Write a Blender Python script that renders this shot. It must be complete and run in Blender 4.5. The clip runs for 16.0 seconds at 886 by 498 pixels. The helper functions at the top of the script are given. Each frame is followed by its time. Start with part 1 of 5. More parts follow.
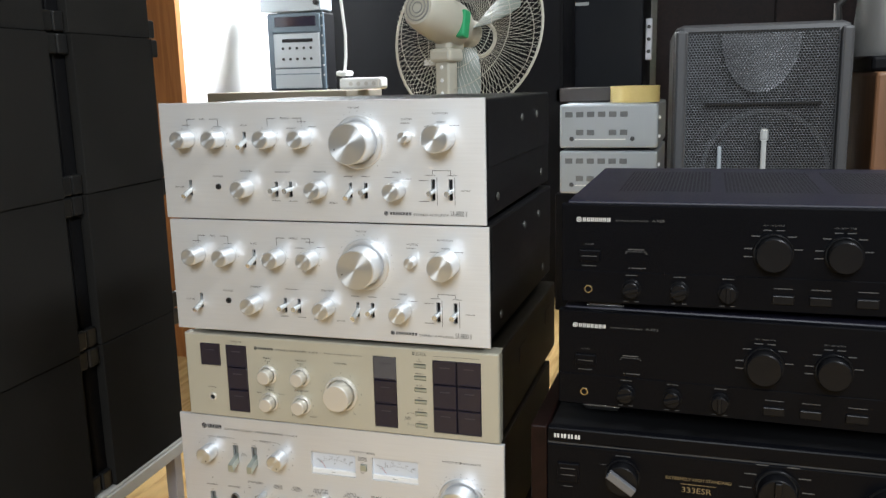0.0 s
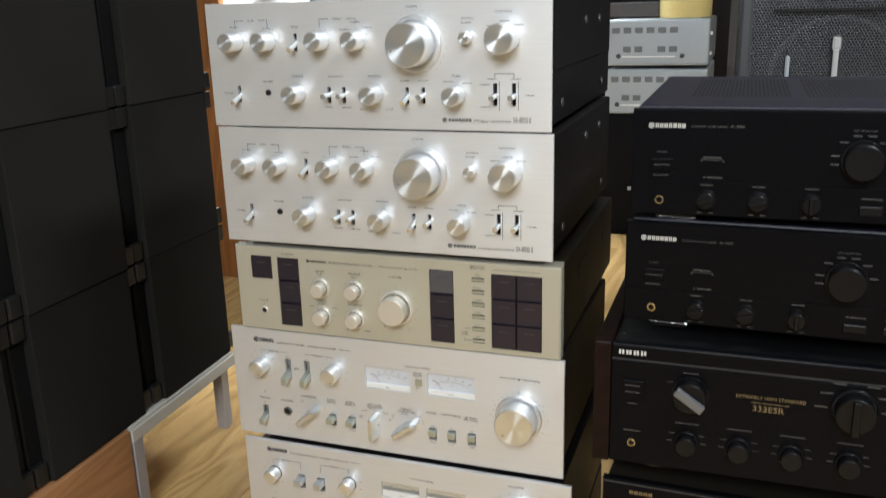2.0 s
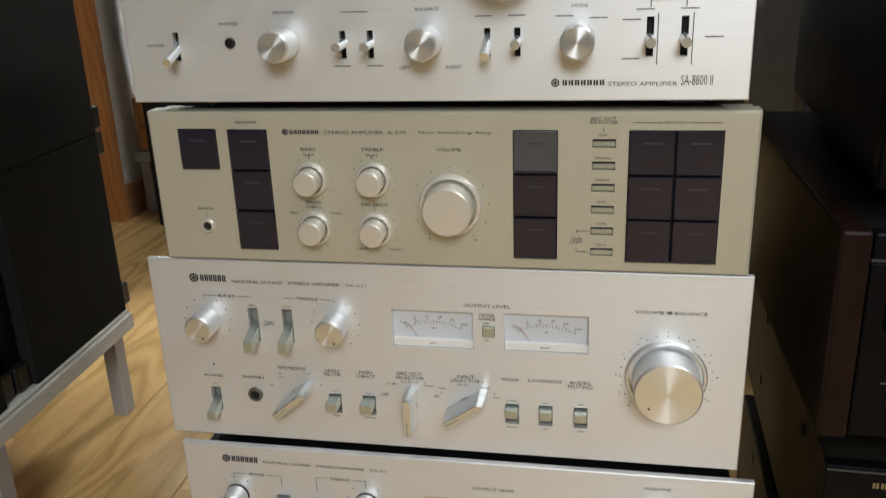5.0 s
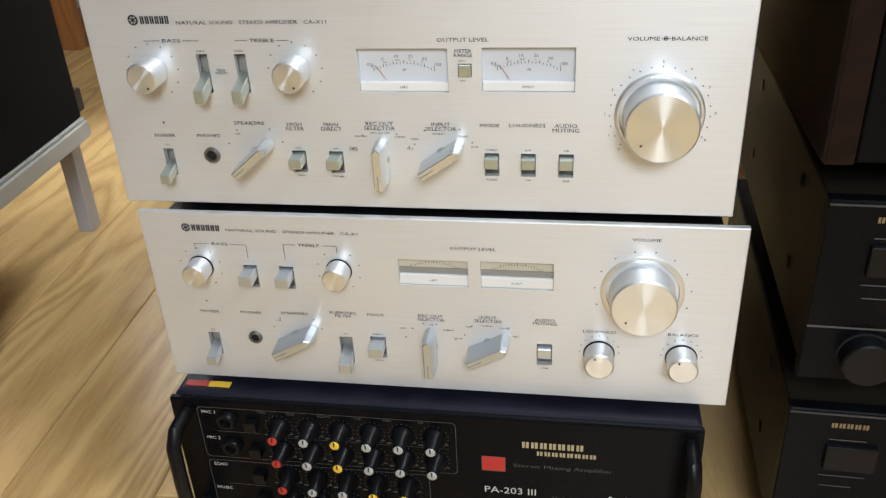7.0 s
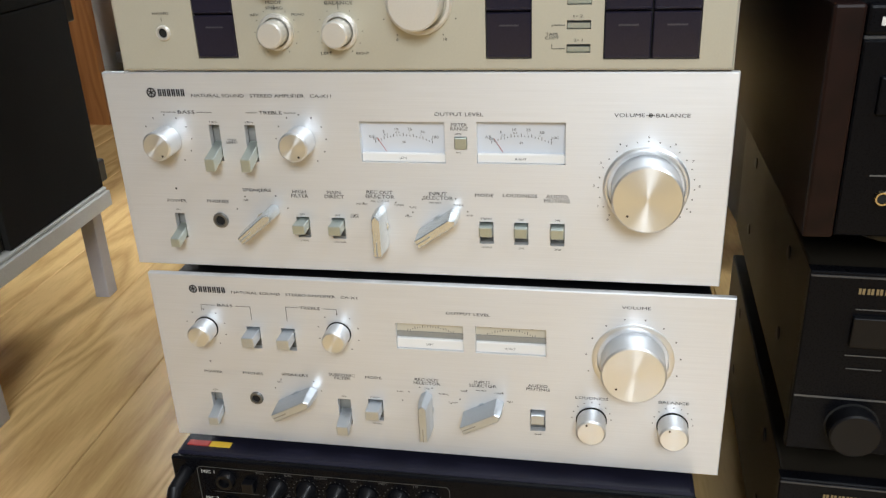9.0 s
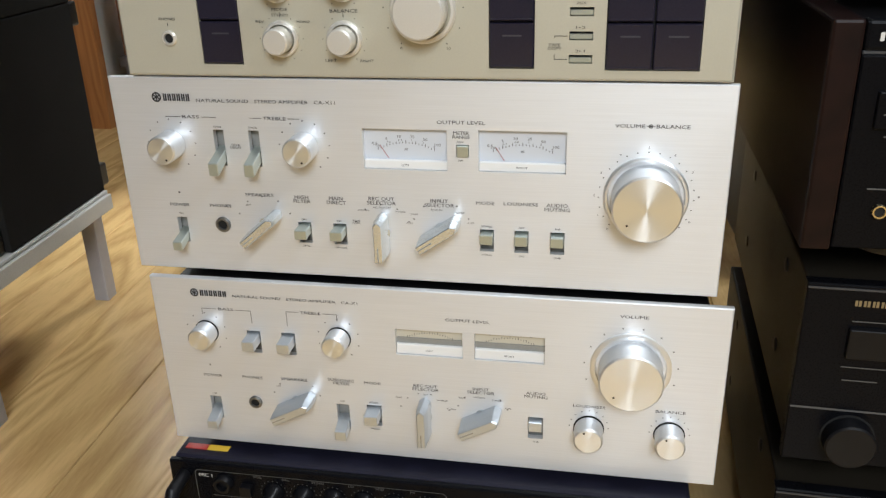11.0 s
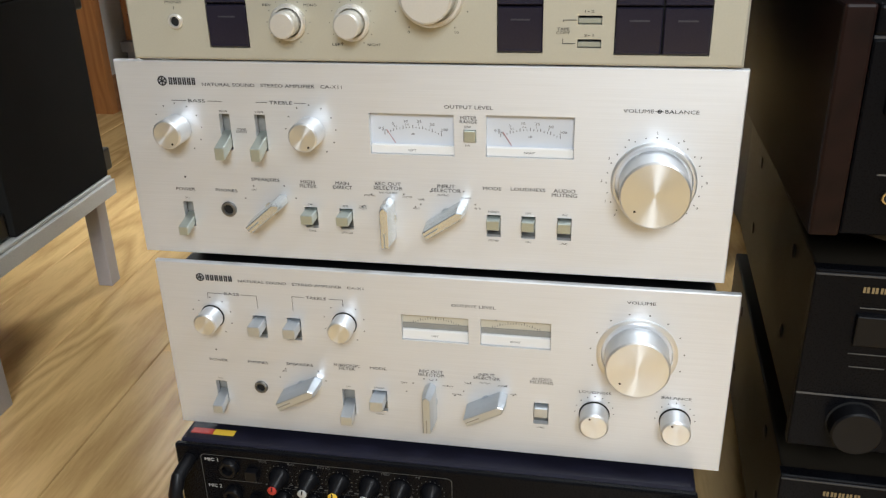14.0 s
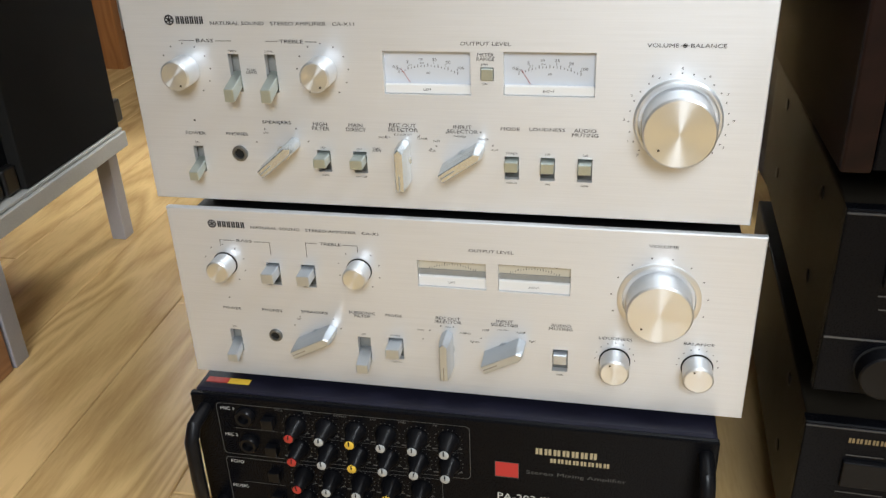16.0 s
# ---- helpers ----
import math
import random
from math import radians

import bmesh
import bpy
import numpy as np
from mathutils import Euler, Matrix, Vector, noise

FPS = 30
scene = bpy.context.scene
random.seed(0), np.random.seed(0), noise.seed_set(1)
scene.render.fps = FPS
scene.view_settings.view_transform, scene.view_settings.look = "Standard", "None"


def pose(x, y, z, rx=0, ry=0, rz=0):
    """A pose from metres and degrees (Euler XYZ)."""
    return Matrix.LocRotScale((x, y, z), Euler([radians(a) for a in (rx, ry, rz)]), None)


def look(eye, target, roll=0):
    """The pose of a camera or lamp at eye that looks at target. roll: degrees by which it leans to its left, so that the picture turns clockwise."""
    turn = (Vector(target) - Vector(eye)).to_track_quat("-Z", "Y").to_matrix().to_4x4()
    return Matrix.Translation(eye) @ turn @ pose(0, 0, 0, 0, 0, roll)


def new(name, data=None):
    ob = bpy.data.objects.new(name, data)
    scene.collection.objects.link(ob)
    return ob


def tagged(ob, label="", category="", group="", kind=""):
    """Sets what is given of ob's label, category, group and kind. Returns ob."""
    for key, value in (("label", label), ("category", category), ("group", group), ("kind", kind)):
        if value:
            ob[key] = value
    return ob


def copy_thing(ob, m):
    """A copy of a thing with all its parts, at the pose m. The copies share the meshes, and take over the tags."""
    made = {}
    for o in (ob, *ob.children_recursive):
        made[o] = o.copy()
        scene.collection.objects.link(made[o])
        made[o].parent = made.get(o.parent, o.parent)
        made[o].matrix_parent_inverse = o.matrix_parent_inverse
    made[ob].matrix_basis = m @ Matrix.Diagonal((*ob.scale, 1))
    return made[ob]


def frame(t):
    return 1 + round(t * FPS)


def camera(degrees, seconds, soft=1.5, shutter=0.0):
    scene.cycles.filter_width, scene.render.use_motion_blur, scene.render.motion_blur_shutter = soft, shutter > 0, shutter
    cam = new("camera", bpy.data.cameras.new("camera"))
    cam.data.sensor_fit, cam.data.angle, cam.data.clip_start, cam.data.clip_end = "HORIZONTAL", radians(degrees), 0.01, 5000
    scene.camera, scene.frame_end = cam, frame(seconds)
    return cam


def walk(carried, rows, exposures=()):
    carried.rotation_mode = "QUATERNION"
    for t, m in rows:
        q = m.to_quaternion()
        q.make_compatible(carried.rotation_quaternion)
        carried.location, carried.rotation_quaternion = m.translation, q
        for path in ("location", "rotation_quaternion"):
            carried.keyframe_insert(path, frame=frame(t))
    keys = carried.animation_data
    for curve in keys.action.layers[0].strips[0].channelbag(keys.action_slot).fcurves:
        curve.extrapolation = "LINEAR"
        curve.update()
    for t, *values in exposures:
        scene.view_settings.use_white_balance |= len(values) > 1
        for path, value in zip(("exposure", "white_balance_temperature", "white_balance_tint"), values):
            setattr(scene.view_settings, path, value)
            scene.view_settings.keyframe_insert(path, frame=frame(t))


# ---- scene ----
cam = camera(54.6, 16.0, soft=1.3, shutter=0.4)
PATH = [
    (0, (0.435, -0.914, 0.864), (-0.15, 0.96, 0.48), -1.4),
    (0.5, (0.413, -0.894, 0.855), (-0.169, 0.968, 0.413), -0.8),
    (1, (0.398, -0.881, 0.851), (-0.2, 0.966, 0.369), -1.2),
    (1.5, (0.394, -0.889, 0.851), (-0.233, 0.946, 0.361), -1.3),
    (2, (0.394, -0.89, 0.838), (-0.253, 0.922, 0.29), -1.6),
    (2.5, (0.367, -0.833, 0.768), (-0.238, 0.971, 0.153), -2.1),
    (3, (0.226, -0.649, 0.696), (-0.241, 1.198, 0.086), -2.6),
    (3.2, (0.168, -0.614, 0.688), (-0.264, 1.247, 0.095), -2.9),
    (5.3, (0.118, -0.555, 0.652), (-0.24, 1.278, -0.064), -2.2),
    (5.5, (0.119, -0.555, 0.641), (-0.238, 1.258, -0.126), -2.2),
    (6, (0.118, -0.55, 0.586), (-0.213, 1.194, -0.335), -2.6),
    (6.5, (0.119, -0.542, 0.58), (-0.199, 1.184, -0.38), -2.8),
    (7, (0.115, -0.536, 0.568), (-0.191, 1.183, -0.408), -3.0),
    (7.5, (0.113, -0.527, 0.56), (-0.172, 1.213, -0.384), -2.9),
    (8, (0.116, -0.541, 0.564), (-0.168, 1.259, -0.26), -1.7),
    (8.5, (0.124, -0.556, 0.564), (-0.204, 1.25, -0.231), -1.7),
    (9, (0.135, -0.557, 0.569), (-0.221, 1.237, -0.242), -2.5),
    (9.2, (0.136, -0.559, 0.574), (-0.228, 1.235, -0.232), -2.7),
    (11.3, (0.133, -0.562, 0.567), (-0.211, 1.241, -0.226), -1.1),
    (11.5, (0.129, -0.558, 0.559), (-0.206, 1.236, -0.259), -0.7),
    (12, (0.128, -0.56, 0.56), (-0.213, 1.222, -0.282), -0.8),
    (12.5, (0.129, -0.558, 0.558), (-0.22, 1.223, -0.282), -1.1),
    (13, (0.128, -0.56, 0.56), (-0.224, 1.221, -0.279), -1.2),
    (13.5, (0.13, -0.562, 0.567), (-0.227, 1.228, -0.25), -1.6),
    (14, (0.13, -0.562, 0.568), (-0.223, 1.228, -0.251), -1.5),
    (14.5, (0.132, -0.557, 0.562), (-0.209, 1.228, -0.273), -1.5),
    (15, (0.132, -0.557, 0.559), (-0.214, 1.221, -0.289), -1.8),
    (15.5, (0.129, -0.555, 0.558), (-0.226, 1.208, -0.316), -1.8),
    (16, (0.126, -0.553, 0.552), (-0.254, 1.19, -0.353), -2.3),
]
EXPOSURES = [(0, 0.0, 6350, 10), (2.0, 0.0, 6450, 10), (2.5, 0.20, 6800, 10), (2.9, 0.22, 6500, 10), (3.2, -0.12, 6500, 10), (5.3, -0.38, 6700, 10), (6.0, 0.01, 6350, 10), (7.0, 0.12, 6300, 10), (16, 0.12, 6300, 10)]
walk(cam, [(t, look(eye, target, roll)) for t, eye, target, roll in PATH], EXPOSURES)

# ---- world and lights ----
world = bpy.data.worlds.new("world")
scene.world = world
world.use_nodes = True
world.node_tree.nodes["Background"].inputs[0].default_value = (0.75, 0.85, 1.0, 1)
world.node_tree.nodes["Background"].inputs[1].default_value = 0.05


def area(name, m, sx, sy, watts, colour):
    d = bpy.data.lights.new(name, "AREA")
    d.shape, d.size, d.size_y, d.energy, d.color = "RECTANGLE", sx, sy, watts, colour
    ob = new(name, d)
    ob.matrix_world = m
    return ob


area("ceiling_tube_light", pose(1.45, -0.10, 2.36, 0, 25, 0), 0.24, 1.5, 52, (0.915, 0.965, 1.0))
# Added soft lamp from the front right; the room has no window here.
area("window_light_front", look((0.52, -2.3, 1.85), (0.10, 0.0, 0.55)), 0.9, 0.85, 54, (0.895, 0.955, 1.0))
# Added lamp without a visible source, aimed to brighten the white side wall.
area("window_light_back", look((-0.30, 2.6, 2.30), (-1.16, 2.3, 1.1)), 0.9, 0.9, 150, (0.95, 0.98, 1.0)).data.spread = radians(85)

# ---- materials ----


def mat(name, colour, rough=0.5, metal=0.0, vary=0.12, scale=60.0, bump=0.05, fine=900.0, stretch=(1, 1, 1), rvary=0.1, aniso=0.0, spec=0.5, radial=False, coat=0.0):
    """A principled material with colour and gloss that vary at two scales, and a fine relief."""
    m = bpy.data.materials.new(name)
    m.use_nodes = True
    nt = m.node_tree
    b = nt.nodes["Principled BSDF"]
    tc = nt.nodes.new("ShaderNodeTexCoord")
    mp = nt.nodes.new("ShaderNodeMapping")
    mp.inputs["Scale"].default_value = stretch
    nt.links.new(tc.outputs["Object"], mp.inputs[0])
    big, small = nt.nodes.new("ShaderNodeTexNoise"), nt.nodes.new("ShaderNodeTexNoise")
    big.inputs["Scale"].default_value, small.inputs["Scale"].default_value = scale / 8, fine
    big.inputs["Detail"].default_value, small.inputs["Detail"].default_value = 5, 2
    nt.links.new(tc.outputs["Object"], big.inputs["Vector"])
    nt.links.new(mp.outputs[0], small.inputs["Vector"])
    mixn = nt.nodes.new("ShaderNodeMath")
    mixn.operation = "ADD"
    nt.links.new(big.outputs["Fac"], mixn.inputs[0])
    nt.links.new(small.outputs["Fac"], mixn.inputs[1])
    ramp = nt.nodes.new("ShaderNodeMapRange")
    ramp.inputs["From Min"].default_value, ramp.inputs["From Max"].default_value = 0.6, 1.4
    ramp.inputs["To Min"].default_value, ramp.inputs["To Max"].default_value = 1 - vary, 1 + vary
    nt.links.new(mixn.outputs[0], ramp.inputs["Value"])
    mul = nt.nodes.new("ShaderNodeVectorMath")
    mul.operation = "SCALE"
    mul.inputs[0].default_value = colour
    nt.links.new(ramp.outputs[0], mul.inputs["Scale"])
    nt.links.new(mul.outputs[0], b.inputs["Base Color"])
    rr = nt.nodes.new("ShaderNodeMapRange")
    rr.inputs["From Min"].default_value, rr.inputs["From Max"].default_value = 0.6, 1.4
    rr.inputs["To Min"].default_value, rr.inputs["To Max"].default_value = max(0.03, rough - rvary), min(1, rough + rvary)
    nt.links.new(mixn.outputs[0], rr.inputs["Value"])
    nt.links.new(rr.outputs[0], b.inputs["Roughness"])
    b.inputs["Metallic"].default_value = metal
    b.inputs["Specular IOR Level"].default_value = spec
    b.inputs["Coat Weight"].default_value = coat
    if bump:
        bp = nt.nodes.new("ShaderNodeBump")
        bp.inputs["Strength"].default_value, bp.inputs["Distance"].default_value = bump, 0.001
        nt.links.new(small.outputs["Fac"], bp.inputs["Height"])
        nt.links.new(bp.outputs[0], b.inputs["Normal"])
    if aniso:
        b.inputs["Anisotropic"].default_value = aniso
        tg = nt.nodes.new("ShaderNodeTangent" if radial else "ShaderNodeCombineXYZ")
        if radial:
            tg.direction_type, tg.axis = "RADIAL", "Y"
            b.inputs["Anisotropic Rotation"].default_value = 0.25
        else:
            tg.inputs[2].default_value = 1.0
        nt.links.new(tg.outputs[0], b.inputs["Tangent"])
    return m


def plain(name, colour, rough=0.5, metal=0.0, emit=0.0):
    m = bpy.data.materials.new(name)
    m.use_nodes = True
    b = m.node_tree.nodes["Principled BSDF"]
    b.inputs["Base Color"].default_value = (*colour, 1)
    b.inputs["Roughness"].default_value, b.inputs["Metallic"].default_value = rough, metal
    return m


def wood(name, a, bcol, grain=(2, 22, 22), rough=0.4, rings_n=6.0, pores=11.0, warp=0.9, spec=0.5):
    """Wood with stretched grain and cathedral figure; each piece shifts by its own random."""
    m = bpy.data.materials.new(name)
    m.use_nodes = True
    nt = m.node_tree
    b = nt.nodes["Principled BSDF"]
    tc, oi = nt.nodes.new("ShaderNodeTexCoord"), nt.nodes.new("ShaderNodeObjectInfo")
    sh = nt.nodes.new("ShaderNodeVectorMath")
    sh.operation = "MULTIPLY_ADD"
    comb = nt.nodes.new("ShaderNodeCombineXYZ")
    for i in range(3):
        nt.links.new(oi.outputs["Random"], comb.inputs[i])
    sh.inputs[1].default_value = (7, 13, 5)
    nt.links.new(comb.outputs[0], sh.inputs[0])
    nt.links.new(tc.outputs["Object"], sh.inputs[2])
    mp = nt.nodes.new("ShaderNodeMapping")
    mp.inputs["Scale"].default_value = grain
    nt.links.new(sh.outputs[0], mp.inputs[0])
    n1, n2 = nt.nodes.new("ShaderNodeTexNoise"), nt.nodes.new("ShaderNodeTexNoise")
    n1.inputs["Scale"].default_value, n1.inputs["Detail"].default_value, n1.inputs["Distortion"].default_value = 1.15, 1.6, warp
    n2.inputs["Scale"].default_value, n2.inputs["Detail"].default_value = pores, 8
    nt.links.new(mp.outputs[0], n1.inputs["Vector"])
    nt.links.new(mp.outputs[0], n2.inputs["Vector"])
    rings = nt.nodes.new("ShaderNodeMath")
    rings.operation = "MULTIPLY"
    rings.inputs[1].default_value = rings_n
    nt.links.new(n1.outputs["Fac"], rings.inputs[0])
    fr = nt.nodes.new("ShaderNodeMath")
    fr.operation = "PINGPONG"
    fr.inputs[1].default_value = 0.5
    nt.links.new(rings.outputs[0], fr.inputs[0])
    add = nt.nodes.new("ShaderNodeMath")
    add.operation = "ADD"
    pore = nt.nodes.new("ShaderNodeMath")
    pore.operation = "MULTIPLY"
    pore.inputs[1].default_value = 0.6
    nt.links.new(n2.outputs["Fac"], pore.inputs[0])
    nt.links.new(fr.outputs[0], add.inputs[0])
    nt.links.new(pore.outputs[0], add.inputs[1])
    cr = nt.nodes.new("ShaderNodeValToRGB")
    cr.color_ramp.elements[0].position, cr.color_ramp.elements[1].position = 0.16, 0.76
    cr.color_ramp.elements[0].color, cr.color_ramp.elements[1].color = (*a, 1), (*bcol, 1)
    nt.links.new(add.outputs[0], cr.inputs[0])
    tone = nt.nodes.new("ShaderNodeMapRange")
    tone.inputs["To Min"].default_value, tone.inputs["To Max"].default_value = 0.86, 1.1
    nt.links.new(oi.outputs["Random"], tone.inputs["Value"])
    sc = nt.nodes.new("ShaderNodeVectorMath")
    sc.operation = "SCALE"
    nt.links.new(cr.outputs[0], sc.inputs[0])
    nt.links.new(tone.outputs[0], sc.inputs["Scale"])
    nt.links.new(sc.outputs[0], b.inputs["Base Color"])
    b.inputs["Roughness"].default_value, b.inputs["Specular IOR Level"].default_value = rough, spec
    bp = nt.nodes.new("ShaderNodeBump")
    bp.inputs["Strength"].default_value, bp.inputs["Distance"].default_value = 0.12, 0.0006
    nt.links.new(n2.outputs["Fac"], bp.inputs["Height"])
    nt.links.new(bp.outputs[0], b.inputs["Normal"])
    return m


SILVER = mat("brushed_silver", (0.74, 0.75, 0.76), 0.44, 0.52, 0.05, 30, 0.05, 900, (0.02, 1, 1.3), 0.04, aniso=0.6)
SILVER_Y = mat("brushed_pale_silver", (0.74, 0.75, 0.765), 0.44, 0.52, 0.05, 24, 0.05, 900, (0.02, 1, 1.3), 0.04, aniso=0.6)
CHAMPAGNE = mat("satin_champagne_paint", (0.50, 0.475, 0.385), 0.45, 0.3, 0.04, 20, 0.02, 800, (1, 1, 1), 0.03)
SPUN = mat("spun_aluminium", (0.80, 0.83, 0.85), 0.29, 0.85, 0.02, 8, 0.0, 40, (1, 1, 1), 0.0, aniso=0.92, radial=True)
SPUN_SIDE = mat("turned_aluminium", (0.80, 0.82, 0.84), 0.40, 0.85, 0.03, 40, 0.0, 700, (0.05, 1, 0.05), 0.0)
SATIN = mat("satin_knob_aluminium", (0.74, 0.72, 0.67), 0.40, 0.6, 0.03, 40, 0.0, 900, rvary=0.0)
LEVER = mat("grey_green_lever_metal", (0.50, 0.55, 0.51), 0.32, 0.75, 0.04, 60, 0.0, rvary=0.0)
LEVER_B = mat("blue_grey_lever_metal", (0.56, 0.60, 0.64), 0.30, 0.75, 0.04, 60, 0.0, rvary=0.0)
BAR = mat("bright_bar_knob_metal", (0.72, 0.76, 0.78), 0.24, 0.8, 0.04, 60, 0.0, rvary=0.0)
BLACK = mat("black_painted_steel", (0.008, 0.008, 0.0088), 0.40, 0.0, 0.45, 50, 0.12, 1400, spec=0.2)
# Darker copy of the black, its dimness at the back put into the colour.
BLACK_REAR = mat("black_darkened_for_rear", (0.0035, 0.0035, 0.0045), 0.5, 0.0, 0.25, 50, 0.12, 1400, spec=0.1)
BLACK_GLOSS = mat("black_anodised_front", (0.0035, 0.0037, 0.0050), 0.30, 0.0, 0.15, 30, 0.02, 900, spec=0.08)
# The brown also holds the floor's reflection on the right-hand black cases.
BLACK_SIDE = mat("grey_brown_steel_floor_reflection", (0.019, 0.0155, 0.0110), 0.42, 0.0, 0.2, 40, 0.1, 1200, spec=0.25)
BLACK_TOP = mat("slate_black_top_cover", (0.012, 0.0115, 0.022), 0.42, 0.0, 0.2, 40, 0.1, 1400, spec=0.28)
BLACK_PLASTIC = mat("black_plastic", (0.012, 0.012, 0.012), 0.35, 0.0, 0.2, 80, 0.05)
BLACK_KNOB = mat("black_knob", (0.005, 0.005, 0.006), 0.34, 0.0, 0.15, 80, 0.05, spec=0.2)
HOLE = plain("dark_hole", (0.004, 0.004, 0.004), 0.8)
INK = plain("dark_print", (0.014, 0.014, 0.016), 0.6)
INK_SOFT = plain("soft_grey_print", (0.075, 0.074, 0.07), 0.6)
SLOTGREY = mat("grey_slot_backing", (0.30, 0.30, 0.28), 0.5, 0.2, 0.1)
JACKGREY = mat("dark_grey_jack_ring", (0.20, 0.20, 0.19), 0.35, 0.8, 0.1, rvary=0.02)
INK_WHITE = plain("white_print", (0.62, 0.62, 0.60), 0.5)
INK_FAINT = plain("faint_grey_print", (0.035, 0.034, 0.045), 0.5)
INK_GREY = plain("dim_grey_print", (0.085, 0.085, 0.085), 0.5)
INK_GOLD = plain("gold_print", (0.25, 0.19, 0.10), 0.45, 0.3)
GOLDEN = plain("pale_gold_print", (0.46, 0.39, 0.24), 0.45)
SMOKE = mat("smoked_violet_key", (0.016, 0.014, 0.026), 0.16, 0.0, 0.2, 60, 0.02)
SMOKE_B = mat("smoked_grey_key", (0.075, 0.075, 0.085), 0.2, 0.0, 0.2, 60, 0.02)
METER = plain("white_meter_face", (0.62, 0.65, 0.70), 0.45)
METER_OLD = plain("cream_meter_face", (0.58, 0.54, 0.44), 0.5)
METER_TRIM = plain("pale_meter_trim", (0.78, 0.78, 0.77), 0.4)
RED = plain("red_plastic", (0.42, 0.03, 0.022), 0.4)
YELLOW = plain("yellow_plastic", (0.72, 0.47, 0.05), 0.4)
WHITE_CAP = plain("white_cap", (0.40, 0.41, 0.40), 0.4)
GOLD = mat("gold_ring", (0.62, 0.53, 0.34), 0.25, 1.0, 0.05)
CHROME = mat("chrome", (0.75, 0.75, 0.75), 0.12, 1.0, 0.05)
FABRIC = mat("charcoal_grille_cloth", (0.0135, 0.013, 0.012), 0.95, 0.0, 0.5, 40, 0.6, 1500, spec=0.15)
WALNUT = wood("dark_red_wood_panel", (0.006, 0.0026, 0.0024), (0.013, 0.005, 0.0042), (12, 3, 12), 0.42, spec=0.15)
OAK = wood("orange_wood_trim", (0.36, 0.14, 0.045), (0.52, 0.23, 0.08), (14, 14, 1.5), 0.4)
OAK_X = wood("orange_wood_board", (0.30, 0.135, 0.055), (0.43, 0.21, 0.095), (14, 1.5, 14), 0.4)
FLOORWOOD = wood("laminate_floor_wood", (0.46, 0.285, 0.107), (0.71, 0.48, 0.21), (0.9, 6.5, 6.5), 0.24, 8.0, 40.0, 1.1)
# Tones of the enclosing walls and ceiling, darkened to cut bounced light.
DIMWALL = mat("darkened_room_wall", (0.24, 0.23, 0.21), 0.8, 0.0, 0.08, 10, 0.1, 300)
CEILPAINT = mat("darkened_room_ceiling", (0.5, 0.5, 0.48), 0.8, 0.0, 0.05, 10, 0.1, 300)
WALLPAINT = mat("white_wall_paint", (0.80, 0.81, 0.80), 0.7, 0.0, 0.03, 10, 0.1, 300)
ZINC = mat("galvanised_stand_steel", (0.42, 0.42, 0.46), 0.40, 0.35, 0.15, 60, 0.05)
STANDTOP = mat("pale_grey_stand_top", (0.62, 0.61, 0.57), 0.5, 0.0, 0.15, 60, 0.05)
CREAM = mat("aged_cream_plastic", (0.52, 0.50, 0.42), 0.42, 0.0, 0.06, 60, 0.03)
PALE = mat("pale_silver_plastic", (0.36, 0.40, 0.43), 0.42, 0.2, 0.06, 60, 0.03)
BLUEGREY = mat("blue_grey_plastic", (0.10, 0.135, 0.165), 0.4, 0.2, 0.1, 60, 0.03)
PAGREY = mat("grey_plastic_cabinet", (0.045, 0.046, 0.049), 0.5, 0.0, 0.15, 60, 0.2)
MESH = mat("perforated_steel_grille", (0.075, 0.079, 0.086), 0.42, 0.6, 0.1, 60, 0.05)
TAPE = mat("amber_packing_tape", (0.62, 0.50, 0.20), 0.25, 0.0, 0.08, 60, 0.02)
GREEN = plain("green_plastic_cover", (0.03, 0.35, 0.14), 0.35)

# ---- building helpers ----


def part(name, bm, material, parent, label="", smooth=False):
    """Links a bmesh (or a ready mesh) as one object under parent."""
    if isinstance(bm, bmesh.types.BMesh):
        me = bpy.data.meshes.new(name)
        bmesh.ops.recalc_face_normals(bm, faces=bm.faces)
        bm.to_mesh(me)
        bm.free()
        if smooth:
            for p in me.polygons:
                p.use_smooth = True
            me.set_sharp_from_angle(angle=radians(38))
        me.materials.append(material)
    else:
        me = bm
    ob = new(name, me)
    ob.parent = parent
    if label:
        tagged(ob, label)
    return ob


def thing(name, label, category, at=(0, 0, 0), turn=0.0, group="", kind=""):
    ob = new(name)
    ob.empty_display_size = 0.02
    ob.matrix_world = pose(*at, 0, 0, turn)
    return tagged(ob, label, category, group, kind)


def box(x0, x1, y0, y1, z0, z1, bev=0.0, bm=None, seg=2):
    own = bm is None
    bm = bm or bmesh.new()
    r = bmesh.ops.create_cube(bm, size=1)
    vs = r["verts"]
    for v in vs:
        v.co = ((x0 + x1) / 2 + v.co.x * (x1 - x0), (y0 + y1) / 2 + v.co.y * (y1 - y0), (z0 + z1) / 2 + v.co.z * (z1 - z0))
    if bev:
        es = list({e for v in vs for e in v.link_edges})
        bmesh.ops.bevel(bm, geom=es, offset=bev, segments=seg, affect="EDGES", profile=0.5)
    return bm


